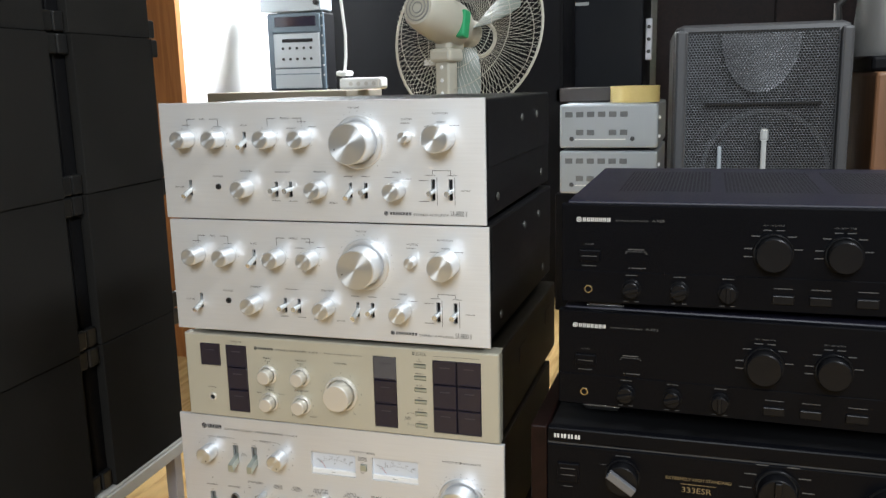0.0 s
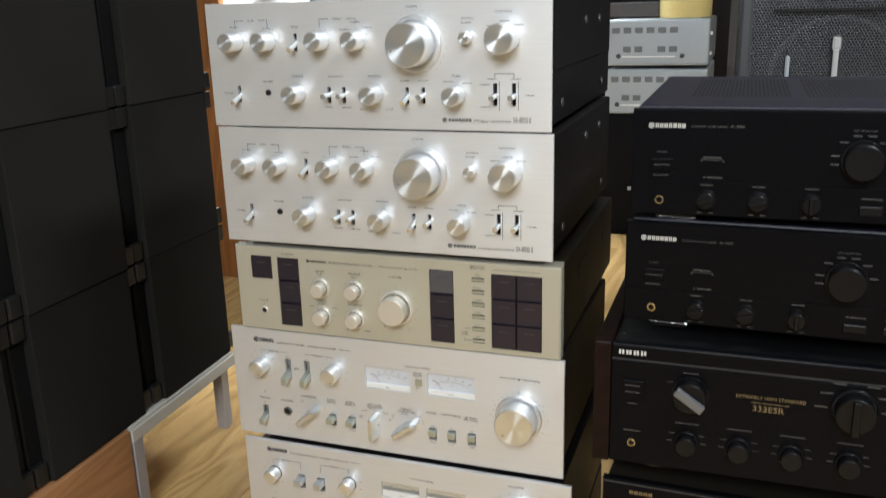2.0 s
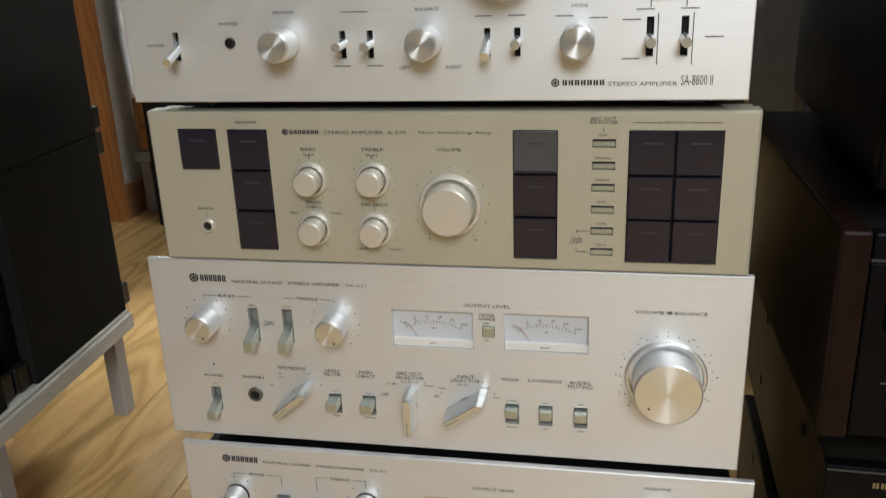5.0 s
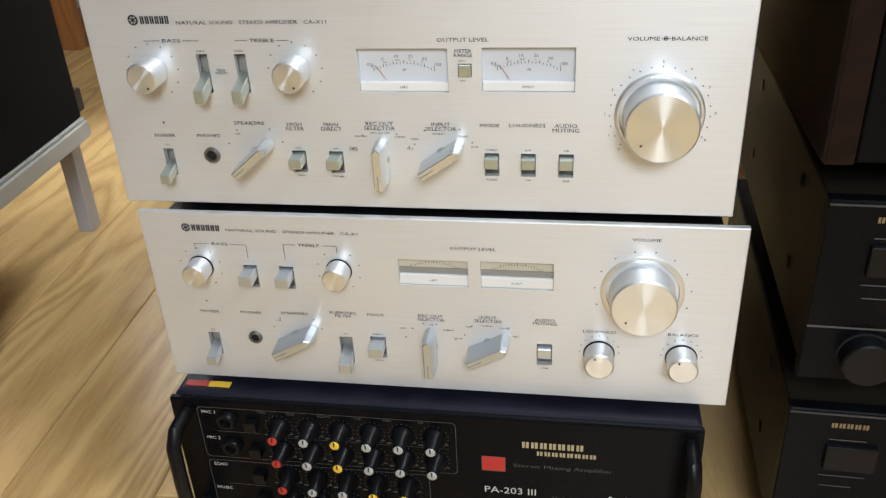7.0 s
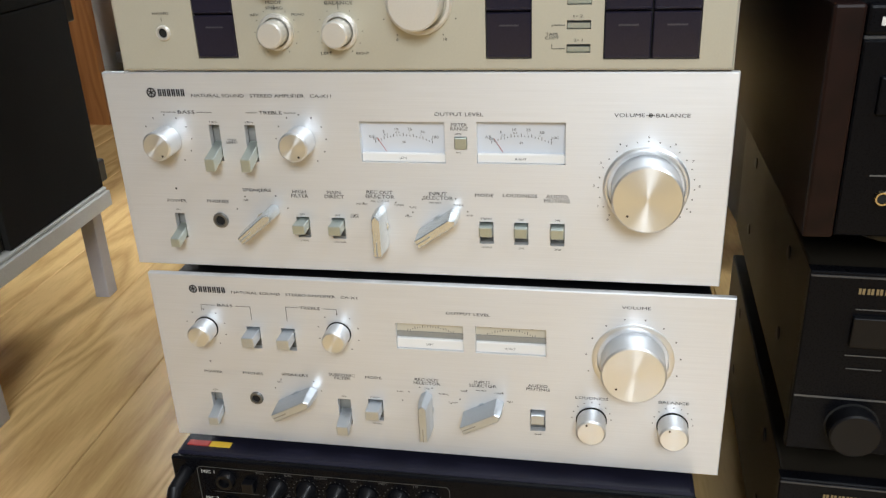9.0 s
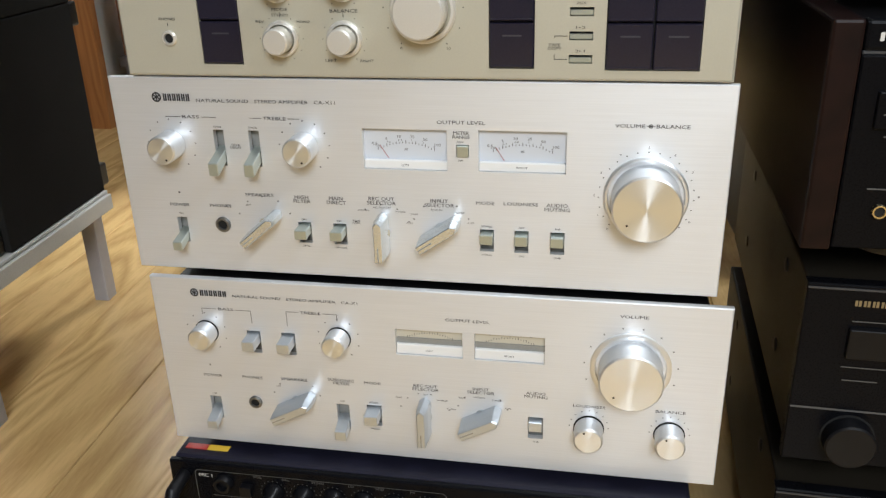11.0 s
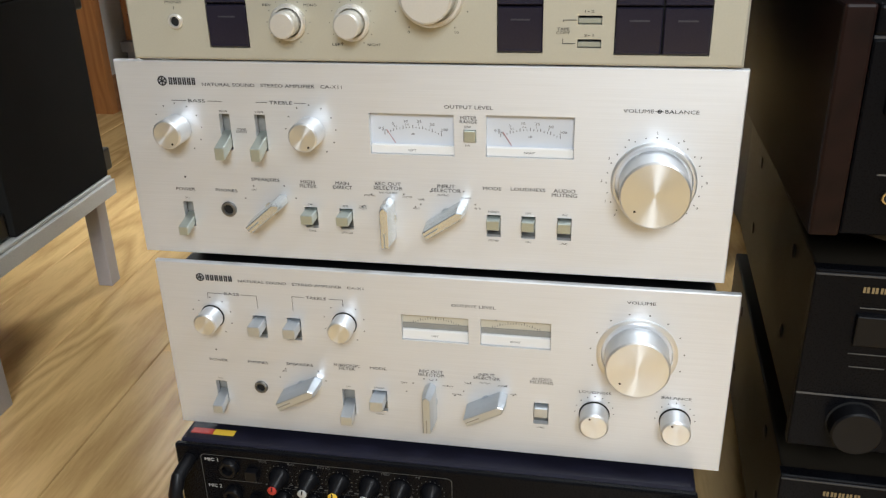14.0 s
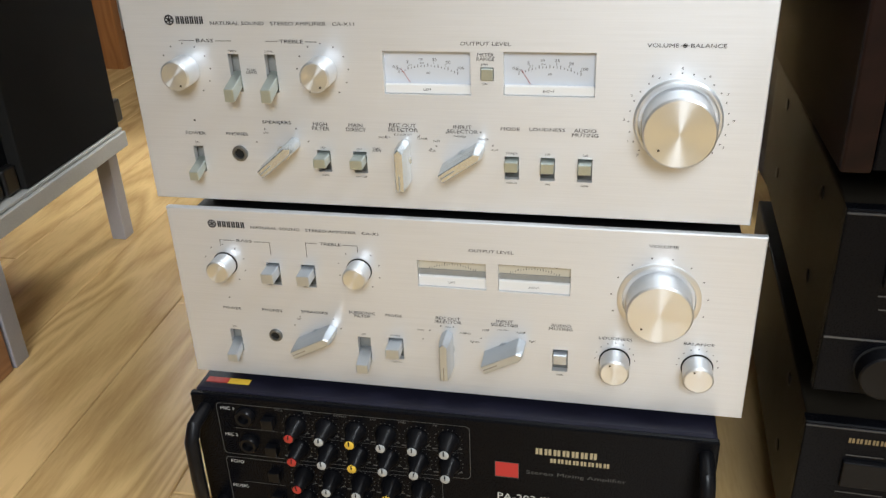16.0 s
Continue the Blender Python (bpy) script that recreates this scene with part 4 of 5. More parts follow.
def mixing_amplifier():
    t = thing("mixing_amplifier", "black stereo mixing amplifier with rows of coloured knobs and side handles", "amplifier", (0.0035, -0.030, 0.010))
    part("front_panel", box(-0.2105, 0.2105, 0.0, 0.006, 0.0, 0.1235, 0.0015), BLACK_GLOSS, t)
    part("case", box(-0.2100, 0.2100, 0.0062, 0.37, 0.0, 0.1232, 0.004), BLACK_TOP, t, "black steel case")
    feet(t, 0.42, 0.37, 0.010)
    for x in (-0.1985, 0.2015):
        h = part("handle", tube([(x, 0.001, 0.110), (x, -0.022, 0.108), (x, -0.030, 0.098), (x, -0.031, 0.06), (x, -0.030, 0.022), (x, -0.022, 0.012), (x, 0.001, 0.010)], 0.0058, 12), BLACK_KNOB, t, "black rounded bar handle", True)
    rows = [(0.1005, (RED, WHITE_CAP, YELLOW, WHITE_CAP, WHITE_CAP, WHITE_CAP), 0), (0.0765, (RED, WHITE_CAP, YELLOW, WHITE_CAP, WHITE_CAP, WHITE_CAP), 0), (0.0475, (RED, WHITE_CAP, WHITE_CAP, YELLOW, YELLOW), 0), (0.0225, (RED, WHITE_CAP, WHITE_CAP, YELLOW, YELLOW), 0)]
    for z, caps, _ in rows:
        for i, cap in enumerate(caps):
            x = -0.1205 + i * 0.0254 + (0.0 if z > 0.06 else 0.001)
            k = part("mixer_knob", shared(("mixer_knob",), lambda: lathe([(0.0088, 0), (0.0086, 0.003), (0.0062, 0.006), (0.0050, 0.0165), (0.0044, 0.0172), (0, 0.0172)], 20), BLACK_KNOB), None, t)
            k.location = (x, 0, z)
            c = part("cap", shared(("mixer_cap", cap.name), lambda: lathe([(0.0038, 0.0173), (0.0038, 0.0182), (0.0032, 0.0186), (0, 0.0186)], 18), cap), None, k, "coloured cap")
            p = part("pointer", shared(("mixer_ptr",), lambda: box(-0.0005, 0.0005, -0.0190, -0.0187, 0.0, 0.0042), HOLE, False), None, k)
            a = random.uniform(-15, 15)
            k.rotation_euler = (0, radians(a), 0)
            dial_marks(x, z, 0.0112, -50, 230, 15, t, INK_GREY, 0.0004)
            bars([(x - 0.013, x - 0.009, z - 0.0095, z - 0.0083), (x + 0.008, x + 0.011, z - 0.0075, z - 0.0066)], t, INK_GREY, "small_print")
    for x, s in zip((-0.1335, -0.109, -0.0815, -0.054, -0.030, -0.0035), ("VOL", "BAL", "ECHO", "LO", "MID", "HI")):
        caption(s, x, 0.1145, t, INK_GREY, 0.0022)
    for z, s in ((0.1115, "MIC 1"), (0.0845, "MIC 2"), (0.0555, "ECHO"), (0.0285, "MUSIC")):
        caption(s, -0.179 + 0.001 * (s == "ECHO"), z, t, INK_WHITE, 0.0032, 0.0115 if s != "MUSIC" else 0.014)
    for z in (0.1055, 0.0775):
        j = part("microphone_socket", shared(("micjack",), lambda: lathe([(0.0082, 0), (0.0082, 0.004), (0.007, 0.006), (0.0048, 0.006), (0.0044, 0.001), (0, 0.001)], 20), BLACK_KNOB), None, t)
        j.location = (-0.1635, 0, z)
        b = part("push_button", shared(("pushb",), lambda: box(-0.005, 0.005, -0.006, 0.001, -0.005, 0.005, 0.0008), BLACK_KNOB, False), None, t)
        b.location = (-0.1435, 0, z - 0.004)
    for z in (0.046, 0.020):
        b = part("push_button", MESHES[("pushb",)], None, t)
        b.location = (-0.1445, 0, z)

    def frame_line(x0, x1, z0, z1, r=0.004):
        pts = []
        for cx, cz, a0 in ((x1 - r, z1 - r, 0), (x0 + r, z1 - r, 90), (x0 + r, z0 + r, 180), (x1 - r, z0 + r, 270)):
            pts += [(cx + r * math.cos(radians(a0 + 15 * k)), cz + r * math.sin(radians(a0 + 15 * k))) for k in range(7)]
        bm = bmesh.new()
        vs = []
        c = Vector(((x0 + x1) / 2, 0, (z0 + z1) / 2))
        for x, z in pts:
            d = (Vector((x, 0, z)) - c)
            sx, sz = 1 - 0.0009 / (x1 - x0), 1 - 0.0009 / (z1 - z0)
            vs.append((bm.verts.new((x, -0.0003, z)), bm.verts.new((c.x + d.x * sx, -0.0003, c.z + d.z * sz))))
        for a, b in zip(vs, vs[1:] + vs[:1]):
            bm.faces.new((a[0], b[0], b[1], a[1]))
        part("frame_line", bm, INK_GREY, t, "thin grey printed frame")

    frame_line(-0.1885, 0.0240, 0.0635, 0.1165)
    frame_line(-0.1885, 0.0005, 0.006, 0.0600)
    bars([(-0.175, -0.137, 0.0917, 0.0921), (-0.126, 0.018, 0.0893, 0.0896), (-0.175, -0.137, 0.0337, 0.0341)], t, INK_GREY)
    bars([(0.0435, 0.0625, 0.0705, 0.0850)], t, plain("red_badge", (0.5, 0.03, 0.03), 0.4), "badge")
    bars([(0.0435, 0.0625, 0.0700, 0.0705), (0.0435, 0.0625, 0.0850, 0.0855), (0.0435, 0.044, 0.0705, 0.085), (0.062, 0.0625, 0.0705, 0.085)], t, INK_GREY, "badge_rim", -0.0006)
    wordmark(0.0755, 0.1240, 0.0995, 0.0060, 7, t, GOLDEN)
    wordmark(0.0870, 0.1335, 0.0915, 0.0042, 8, t, GOLDEN, "maker_mark")
    caption("Stereo Mixing Amplifier", 0.107, 0.0772, t, INK_GREY, 0.0045, 0.077)
    caption("PA-203 III", 0.066, 0.0500, t, INK_WHITE, 0.0066, 0.041, name="model_number")
    caption("Digital Echo", 0.113, 0.0455, t, INK_GREY, 0.0035, 0.028, shear=0.3)
    for i in range(4):
        l = part("lamp", shared(("led",), lambda: lathe([(0.0015, 0), (0.0015, 0.001), (0.0008, 0.002), (0, 0.0022)], 10), WHITE_CAP), None, t)
        l.location = (0.145 + i * 0.012, 0, 0.050)
    return t


def sticker(x0, x1, y0, y1, z, material, label):
    t = thing("sticker", label, "sticker", (x0, y0, z))
    part("paper", box(0, x1 - x0, 0, y1 - y0, 0, 0.0006), material, t)


mixing_amplifier()
sticker(-0.200, -0.181, -0.0130, -0.0062, 0.1334, RED, "red paper sticker on the black amplifier's top edge")
sticker(-0.1805, -0.162, -0.0130, -0.0062, 0.1334, YELLOW, "yellow paper sticker on the black amplifier's top edge")
meter_amplifier_small()
meter_amplifier_large()
champagne_amplifier()
two_row_amplifier(0.5635, -0.0005, False)
two_row_amplifier(0.7055, -0.003, True)

# ---- the black stack beside it ----


def black_amplifier(z0, y0, x0, turn, label):
    """A black integrated amplifier; x runs from its left edge."""
    t = thing("stereo_amplifier", label, "amplifier", (x0, y0, z0), turn, "black amplifiers in the stack")
    part("front_panel", plate(0, 0.42, 0.003, 0.110, [], 0.012, 0.0012), BLACK_GLOSS, t)
    part("lower_panel", box(0.001, 0.419, -0.0012, 0.0, 0.004, 0.0385, 0.0005, seg=1), BLACK_GLOSS, t)
    bm = box(0.004, 0.416, 0.0125, 0.36, 0.004, 0.112, 0.002)
    part("case", bm, BLACK_TOP, t, "slate black steel cover")
    bm = bmesh.new()
    for gx in range(3):
        for i in range(24):
            for k in range(20):
                x, y = 0.050 + gx * 0.118 + i * 0.0043, 0.10 + k * 0.0105
                bm.faces.new([bm.verts.new(p) for p in ((x, y, 0.1124), (x + 0.0026, y, 0.1124), (x + 0.0026, y + 0.0062, 0.1124), (x, y + 0.0062, 0.1124))])
    tagged(part("vent_grid", bm, HOLE, t), kind="stuff")
    for fx in (0.045, 0.375):
        for fy in (0.035, 0.32):
            f = part("foot", shared(("round_foot",), lambda: box(-0.02, 0.02, -0.02, 0.02, -0.009, 0.004, 0.004), BLACK_PLASTIC, False), None, t)
            f.location = (fx, fy, 0)
            if fy < 0.1:
                r = part("foot_ring", shared(("foot_ring",), lambda: box(-0.021, 0.021, -0.021, 0.02, -0.004, -0.002, 0.001), CHROME, False), None, f)
    disc_mark(0.0185, 0.094, 0.0028, t, INK_WHITE)
    wordmark(0.0225, 0.0525, 0.094, 0.0042, 7, t, INK_WHITE)
    caption("STEREO AMPLIFIER", 0.074, 0.0935, t, INK_GREY, 0.0016, 0.034)
    caption("A-X05", 0.1005, 0.094, t, INK_GREY, 0.0028, 0.013, name="model_number")
    b = part("power_button", box(0.019, 0.0415, -0.0025, 0.001, 0.049, 0.061, 0.0008), BLACK_GLOSS, t)
    bars([(0.022, 0.0385, 0.0545, 0.0552)], t, INK_GREY, "button_line", -0.0027)
    caption("POWER", 0.030, 0.0675, t, INK_GREY, 0.0016)
    bars([(0.068, 0.089, 0.0605, 0.0610), (0.070, 0.087, 0.0625, 0.0635), (0.0675, 0.069, 0.0585, 0.0595), (0.0885, 0.090, 0.0585, 0.0595), (0.071, 0.0725, 0.0425, 0.0435), (0.0745, 0.089, 0.0425, 0.0435), (0.022, 0.037, 0.0435, 0.0443)], t, INK_GREY)
    jack(t, 0.029, 0.0185, 0.0048, GOLD)
    caption("PHONES", 0.029, 0.0285, t, INK_GREY, 0.0014)
    for x in (0.0745, 0.1235, 0.172):
        k = spun_knob(t, x, 0.0205, 0.0088, 0.011, "tone_knob", side=BLACK_KNOB, face=BLACK_KNOB, collar=0.0102, seg=28)
        part("grip", shared(("grip",), lambda: box(-0.0022, 0.0022, -0.014, -0.009, -0.0082, 0.0082, 0.0006, seg=1), BLACK_KNOB, False), None, k).rotation_euler = (0, radians(0 if x > 0.15 else 75), 0)
        dial_marks(x, 0.0205, 0.0128, -40, 220, 9, t, INK_GREY, 0.0003)
        bars([(x - 0.006, x + 0.006, 0.0350, 0.0358), (x - 0.008, x - 0.003, 0.0065, 0.0072), (x + 0.003, x + 0.008, 0.0065, 0.0072)], t, INK_GREY, "small_print", -0.0015)
    for x, r in ((0.2135, 0.0172), (0.279, 0.0160), (0.365, 0.0240)):
        spun_knob(t, x, 0.064, r, 0.016, "large_knob", side=BLACK_KNOB, face=BLACK_KNOB, collar=r + 0.0022, seg=44)
        bars([(x + (r + 0.007) * math.cos(radians(a)) - 0.004, x + (r + 0.007) * math.cos(radians(a)) + 0.004, 0.064 + (r + 0.007) * math.sin(radians(a)) - 0.0005, 0.064 + (r + 0.007) * math.sin(radians(a)) + 0.0005) for a in (10, 45, 75, 105, 135, 170, 190)], t, INK_GREY, "small_print")
        caption("REC SELECTOR" if r < 0.0175 else "VOLUME", x, 0.064 + r + 0.011, t, INK_GREY, 0.0014, 0.020)
    for x in (0.225, 0.260, 0.303):
        part("push_key", shared(("push_key",), lambda: box(-0.0105, 0.0105, -0.004, 0.001, -0.0045, 0.0045, 0.001), BLACK_KNOB, False), None, t).location = (x, 0, 0.0165)
        bars([(x - 0.009, x + 0.009, 0.0275, 0.0283)], t, INK_GREY, "small_print", -0.0015)
    return t


def wood_cheek_amplifier():
    t = thing("stereo_amplifier", "black amplifier with dark red wooden side cheeks and gold lettering", "amplifier", (0.258, -0.040, 0.350), 0, "black amplifiers in the stack")
    W = 0.47
    part("wood_cheek", box(0, 0.018, 0.0, 0.40, 0.002, 0.142, 0.002), WALNUT, t, "dark red wooden cheek")
    part("wood_cheek", box(W - 0.018, W, 0.0, 0.40, 0.002, 0.142, 0.002), WALNUT, t, "dark red wooden cheek")
    part("front_panel", plate(0.0184, W - 0.0184, 0.004, 0.122, [], 0.012, 0.001), BLACK_GLOSS, t)
    part("top_strip", box(0.0184, W - 0.0184, 0.0, 0.012, 0.1245, 0.1415, 0.002), BLACK_GLOSS, t)
    part("ridge", box(0.0186, W - 0.0186, 0.002, 0.012, 0.1220, 0.1244, 0.0005, seg=1), PAGREY, t, "grey groove line")
    part("case", box(0.0186, W - 0.0186, 0.0125, 0.40, 0.004, 0.138, 0.002), BLACK, t)
    for fx in (0.065, W - 0.065):
        for fy in (0.045, 0.34):
            f = part("foot", shared(("big_foot",), lambda: lathe([(0.022, 0), (0.024, 0.004), (0.024, 0.012), (0, 0.012)], 24), BLACK_PLASTIC), None, t)
            f.rotation_euler, f.location = (radians(90), 0, 0), (fx, fy, 0.003)
            part("foot_band", shared(("big_foot_band",), lambda: lathe([(0.0246, 0.005), (0.0246, 0.0072)], 24), CHROME), None, f)
    wordmark(0.026, 0.0560, 0.1325, 0.0048, 4, t, INK_WHITE)
    part("power_button", box(0.030, 0.0535, -0.003, 0.001, 0.080, 0.102, 0.001), BLACK_GLOSS, t)
    bars([(0.034, 0.049, 0.096, 0.0968), (0.034, 0.049, 0.0885, 0.0893), (0.036, 0.047, 0.0755, 0.0763)], t, INK_GREY, "small_print", -0.0035)
    jack(t, 0.042, 0.0290, 0.0048, GOLD)
    bars([(0.033, 0.051, 0.0425, 0.0435)], t, INK_GREY)
    k = spun_knob(t, 0.100, 0.0935, 0.0165, 0.016, "rotary_selector", side=BLACK_KNOB, face=BLACK_KNOB, collar=0.0185)
    g = part("grip", box(-0.0165, 0.0165, -0.022, -0.015, -0.0045, 0.0045, 0.001), plain("grey_lacquer_grip", (0.16, 0.165, 0.18), 0.25, 0.3), k, "polished grey grip")
    g.rotation_euler = (0, radians(35), 0)
    bars([(0.092, 0.108, 0.1155, 0.1163), (0.076, 0.082, 0.104, 0.1047)], t, INK_GREY, "small_print")
    caption("EXTREMELY HIGH STANDARD", 0.178, 0.0975, t, INK_GOLD, 0.0035, 0.066)
    bars([(0.160, 0.196, 0.0915, 0.0921)], t, INK_GOLD)
    caption("333ESR", 0.1765, 0.0855, t, INK_GOLD, 0.0062, 0.030, name="model_number")
    spun_knob(t, 0.2545, 0.096, 0.0185, 0.018, "input_selector", side=BLACK_KNOB, face=BLACK_KNOB, collar=0.022)
    part("grip", box(0.251, 0.258, -0.024, -0.018, 0.078, 0.114, 0.001), BLACK_KNOB, t)
    spun_knob(t, 0.365, 0.080, 0.030, 0.024, "volume_knob", side=BLACK_KNOB, face=BLACK_KNOB, collar=0.033)
    for x in (0.0985, 0.1505, 0.2015, 0.2545):
        spun_knob(t, x, 0.037, 0.0105, 0.014, "tone_knob", side=BLACK_KNOB, face=BLACK_KNOB, collar=0.013, seg=28)
        bars([(x - 0.012, x + 0.012, 0.0585, 0.0593), (x - 0.018, x - 0.012, 0.046, 0.0467), (x + 0.012, x + 0.018, 0.046, 0.0467), (x - 0.02, x - 0.014, 0.037, 0.0377), (x + 0.014, x + 0.02, 0.037, 0.0377)], t, INK_GREY, "small_print")
    bars([(0.2545 + 0.03 * math.cos(radians(a)) - 0.006, 0.2545 + 0.03 * math.cos(radians(a)) + 0.006, 0.096 + 0.03 * math.sin(radians(a)) - 0.0006, 0.096 + 0.03 * math.sin(radians(a)) + 0.0006) for a in (0, 30, 60, 120, 150, 180)], t, INK_GREY, "small_print")
    return t


def floor_tinted_amplifier(z0, h, label):
    t = thing("stereo_amplifier", label, "amplifier", (0.269, -0.030, z0), -1.9, "black amplifiers in the stack")
    part("front_panel", plate(0, 0.435, 0.0, h, [], 0.010, 0.001), BLACK_GLOSS, t)
    part("trim_line", box(0.0005, 0.4345, -0.0008, 0.0002, h - 0.0035, h - 0.0022), PAGREY, t)
    part("case", box(0.003, 0.432, 0.0105, 0.40, 0.003, h - 0.004, 0.002), BLACK_SIDE, t, "brown-black steel case")
    side_screws(t, 0.003, [(0.09, h * 0.30), (0.30, h * 0.30), (0.09, h * 0.8), (0.30, h * 0.8)], -1)
    for fx in (0.05, 0.385):
        for fy in (0.05, 0.34):
            f = part("foot", shared(("amp_foot",), lambda: lathe([(0.02, 0), (0.022, 0.004), (0.022, 0.024), (0, 0.024)], 20), BLACK_PLASTIC), None, t)
            f.rotation_euler, f.location = (radians(90), 0, 0), (fx, fy, 0.004)
    wordmark(0.030, 0.0560, h - 0.0125, 0.0042, 5, t, INK_GOLD)
    part("power_button", box(0.029, 0.064, -0.004, 0.001, h - 0.052, h - 0.030, 0.001), BLACK_KNOB, t)
    bars([(0.030, 0.055, h - 0.0258, h - 0.0250), (0.028, 0.060, h - 0.0600, h - 0.0592), (0.030, 0.052, h - 0.0700, h - 0.0692), (0.0005, 0.4345, h - 0.0940, h - 0.0925)], t, INK_GREY, "small_print", -0.0006)
    for x in (0.040, 0.105, 0.170, 0.235):
        if h > 0.125:
            spun_knob(t, x, 0.0225, 0.0165, 0.014, "round_knob", side=BLACK_KNOB, face=BLACK_KNOB)
            bars([(x - 0.006, x + 0.006, 0.0022, 0.0030)], t, INK_GREY, "small_print")
    spun_knob(t, 0.36, h * 0.55, 0.027, 0.022, "volume_knob", side=BLACK_KNOB, face=BLACK_KNOB)
    return t


floor_tinted_amplifier(0.026, 0.135, "black amplifier standing on the wooden floor at the stack's foot")
floor_tinted_amplifier(0.188, 0.137, "black amplifier with round knobs under the wooden-cheeked one")
wood_cheek_amplifier()
black_amplifier(0.505, -0.006, 0.2830, -2.3, "black stereo amplifier with dark round knobs and slotted cover")
black_amplifier(0.622, -0.008, 0.2865, 0, "black stereo amplifier on top of its twin, slotted top cover")

# ---- the speakers on their low stands ----


def small_speaker():
    """One box speaker; its cloth front looks along +x. Origin at its base's front middle."""
    t = thing("box_speaker", "small charcoal box speaker with a plain cloth grille", "speaker", (0, 0, 0), 0, "box speakers in the tower")
    part("cabinet", box(-0.24, -0.018, -0.140, 0.140, 0.001, 0.2585, 0.004), BLACK, t, "black cabinet")
    part("grille", box(-0.0175, 0.0, -0.1125, 0.1125, 0.0004, 0.2588, 0.0018), FABRIC, t, "charcoal grille cloth")
    for y in (-0.127, 0.127):
        for z in (0.0, 0.224):
            part("corner_guard", shared(("corner_guard",), lambda: box(-0.018, -0.006, -0.0125, 0.0125, 0.002, 0.034, 0.003), BLACK_PLASTIC, False), None, t).location = (0, y, z)
    return t


SPK = [(0.3725, 0.176), (0.0905, 0.176), (-0.1915, 0.176)]
first = small_speaker()
ROW = Matrix.Translation((-0.54, 0.15, 0)) @ Matrix.Rotation(radians(3), 4, "Z") @ Matrix.Translation((0.54, -0.15, 0))
first.matrix_world = ROW @ pose(-0.540, SPK[0][0], SPK[0][1])
for c, (y, z) in enumerate(SPK):
    for k in range(5):
        if c or k:
            dx, tw = ((k * 7 + c * 5) % 5 - 2) * 0.0012, ((k * 3 + c) % 3 - 1) * 0.4
            copy_thing(first, ROW @ pose(-0.540 + dx, y, z + k * 0.2592, 0, 0, tw))


def metal_stand():
    t = thing("speaker_stand", "low grey steel stand under the box speakers", "stand")
    t.matrix_world = ROW
    part("top_board", box(-0.80, -0.538, 0.152, 0.488, 0.1705, 0.1755, 0.0015), STANDTOP, t, "pale grey top board")
    part("rail", box(-0.552, -0.534, 0.150, 0.489, 0.148, 0.1700, 0.0015), STANDTOP, t)
    part("rail", box(-0.80, -0.553, 0.470, 0.489, 0.148, 0.1700, 0.0015), STANDTOP, t)
    part("rail", box(-0.80, -0.782, 0.150, 0.483, 0.148, 0.1700, 0.0015), STANDTOP, t)
    for x, y in ((-0.556, 0.150), (-0.588, 0.482), (-0.80, 0.150), (-0.80, 0.482)):
            part("leg", box(x, x + 0.022, y, y + 0.025, 0.0, 0.1475, 0.0015), ZINC, t, "square steel leg")
    return t


def wooden_bench():
    t = thing("wooden_bench", "orange-brown wooden plinth under the nearer speakers", "bench")
    t.matrix_world = ROW
    part("front_board", box(-0.556, -0.536, -0.36, 0.147, 0.0, 0.1735, 0.002), OAK_X, t)
    part("end_board", box(-0.80, -0.5565, 0.128, 0.147, 0.0, 0.1735, 0.002), OAK_X, t)
    part("end_board", box(-0.80, -0.5565, -0.36, -0.341, 0.0, 0.1735, 0.002), OAK_X, t)
    part("top_board", box(-0.80, -0.5565, -0.340, 0.127, 0.155, 0.1735, 0.002), OAK_X, t)
    return t


metal_stand()
wooden_bench()

# ---- behind the stacks ----


def drawer_cabinet():
    t = thing("drawer_cabinet", "small brown wooden cabinet with two drawers on a metal stand", "cabinet", (-1.102, 1.50, 0.0))
    part("body", box(0, 0.40, 0.004, 0.28, 0.168, 0.309, 0.003), OAK_X, t)
    for z in (0.173, 0.241):
        d = part("drawer", box(0.015, 0.385, -0.010, 0.0035, z, z + 0.063, 0.003), OAK, t)
        for x in (0.06, 0.32):
            k = part("knob", lathe([(0.006, 0.010), (0.006, 0.018), (0.013, 0.022), (0.013, 0.028), (0, 0.032)], 18, c=(x, 0, z + 0.032)), GOLD, d, "brass knob", True)
    part("stand_top", box(-0.01, 0.41, -0.01, 0.29, 0.140, 0.1675, 0.002), ZINC, t, "grey metal stand")
    for x in (0.0, 0.375):
        for y in (0.0, 0.25):
            part("leg", box(x, x + 0.026, y, y + 0.026, 0, 0.1395, 0.002), ZINC, t)


drawer_cabinet()


def tall_box(name, label, category, x0, x1, y0, y1, z0, z1, material, bev=0.006, group=""):
    t = thing(name, label, category, ((x0 + x1) / 2, y0, z0), 0, group)
    w = (x1 - x0) / 2
    part("cabinet", box(-w, w, 0, y1 - y0, 0, z1 - z0, bev), material, t)
    if category == "speaker":
        part("back_panel", box(-w + 0.012, w - 0.012, -0.003, -0.0002, 0.012, z1 - z0 - 0.012, 0.001), material, t, "plain dark panel")
        part("paper_label", box(-w * 0.45, -w * 0.1, -0.0036, -0.0032, z1 - z0 - 0.275, z1 - z0 - 0.262), WHITE_CAP, t, "torn white paper label")
    return t


FAR = Vector((0.435, -0.914, 0.864))


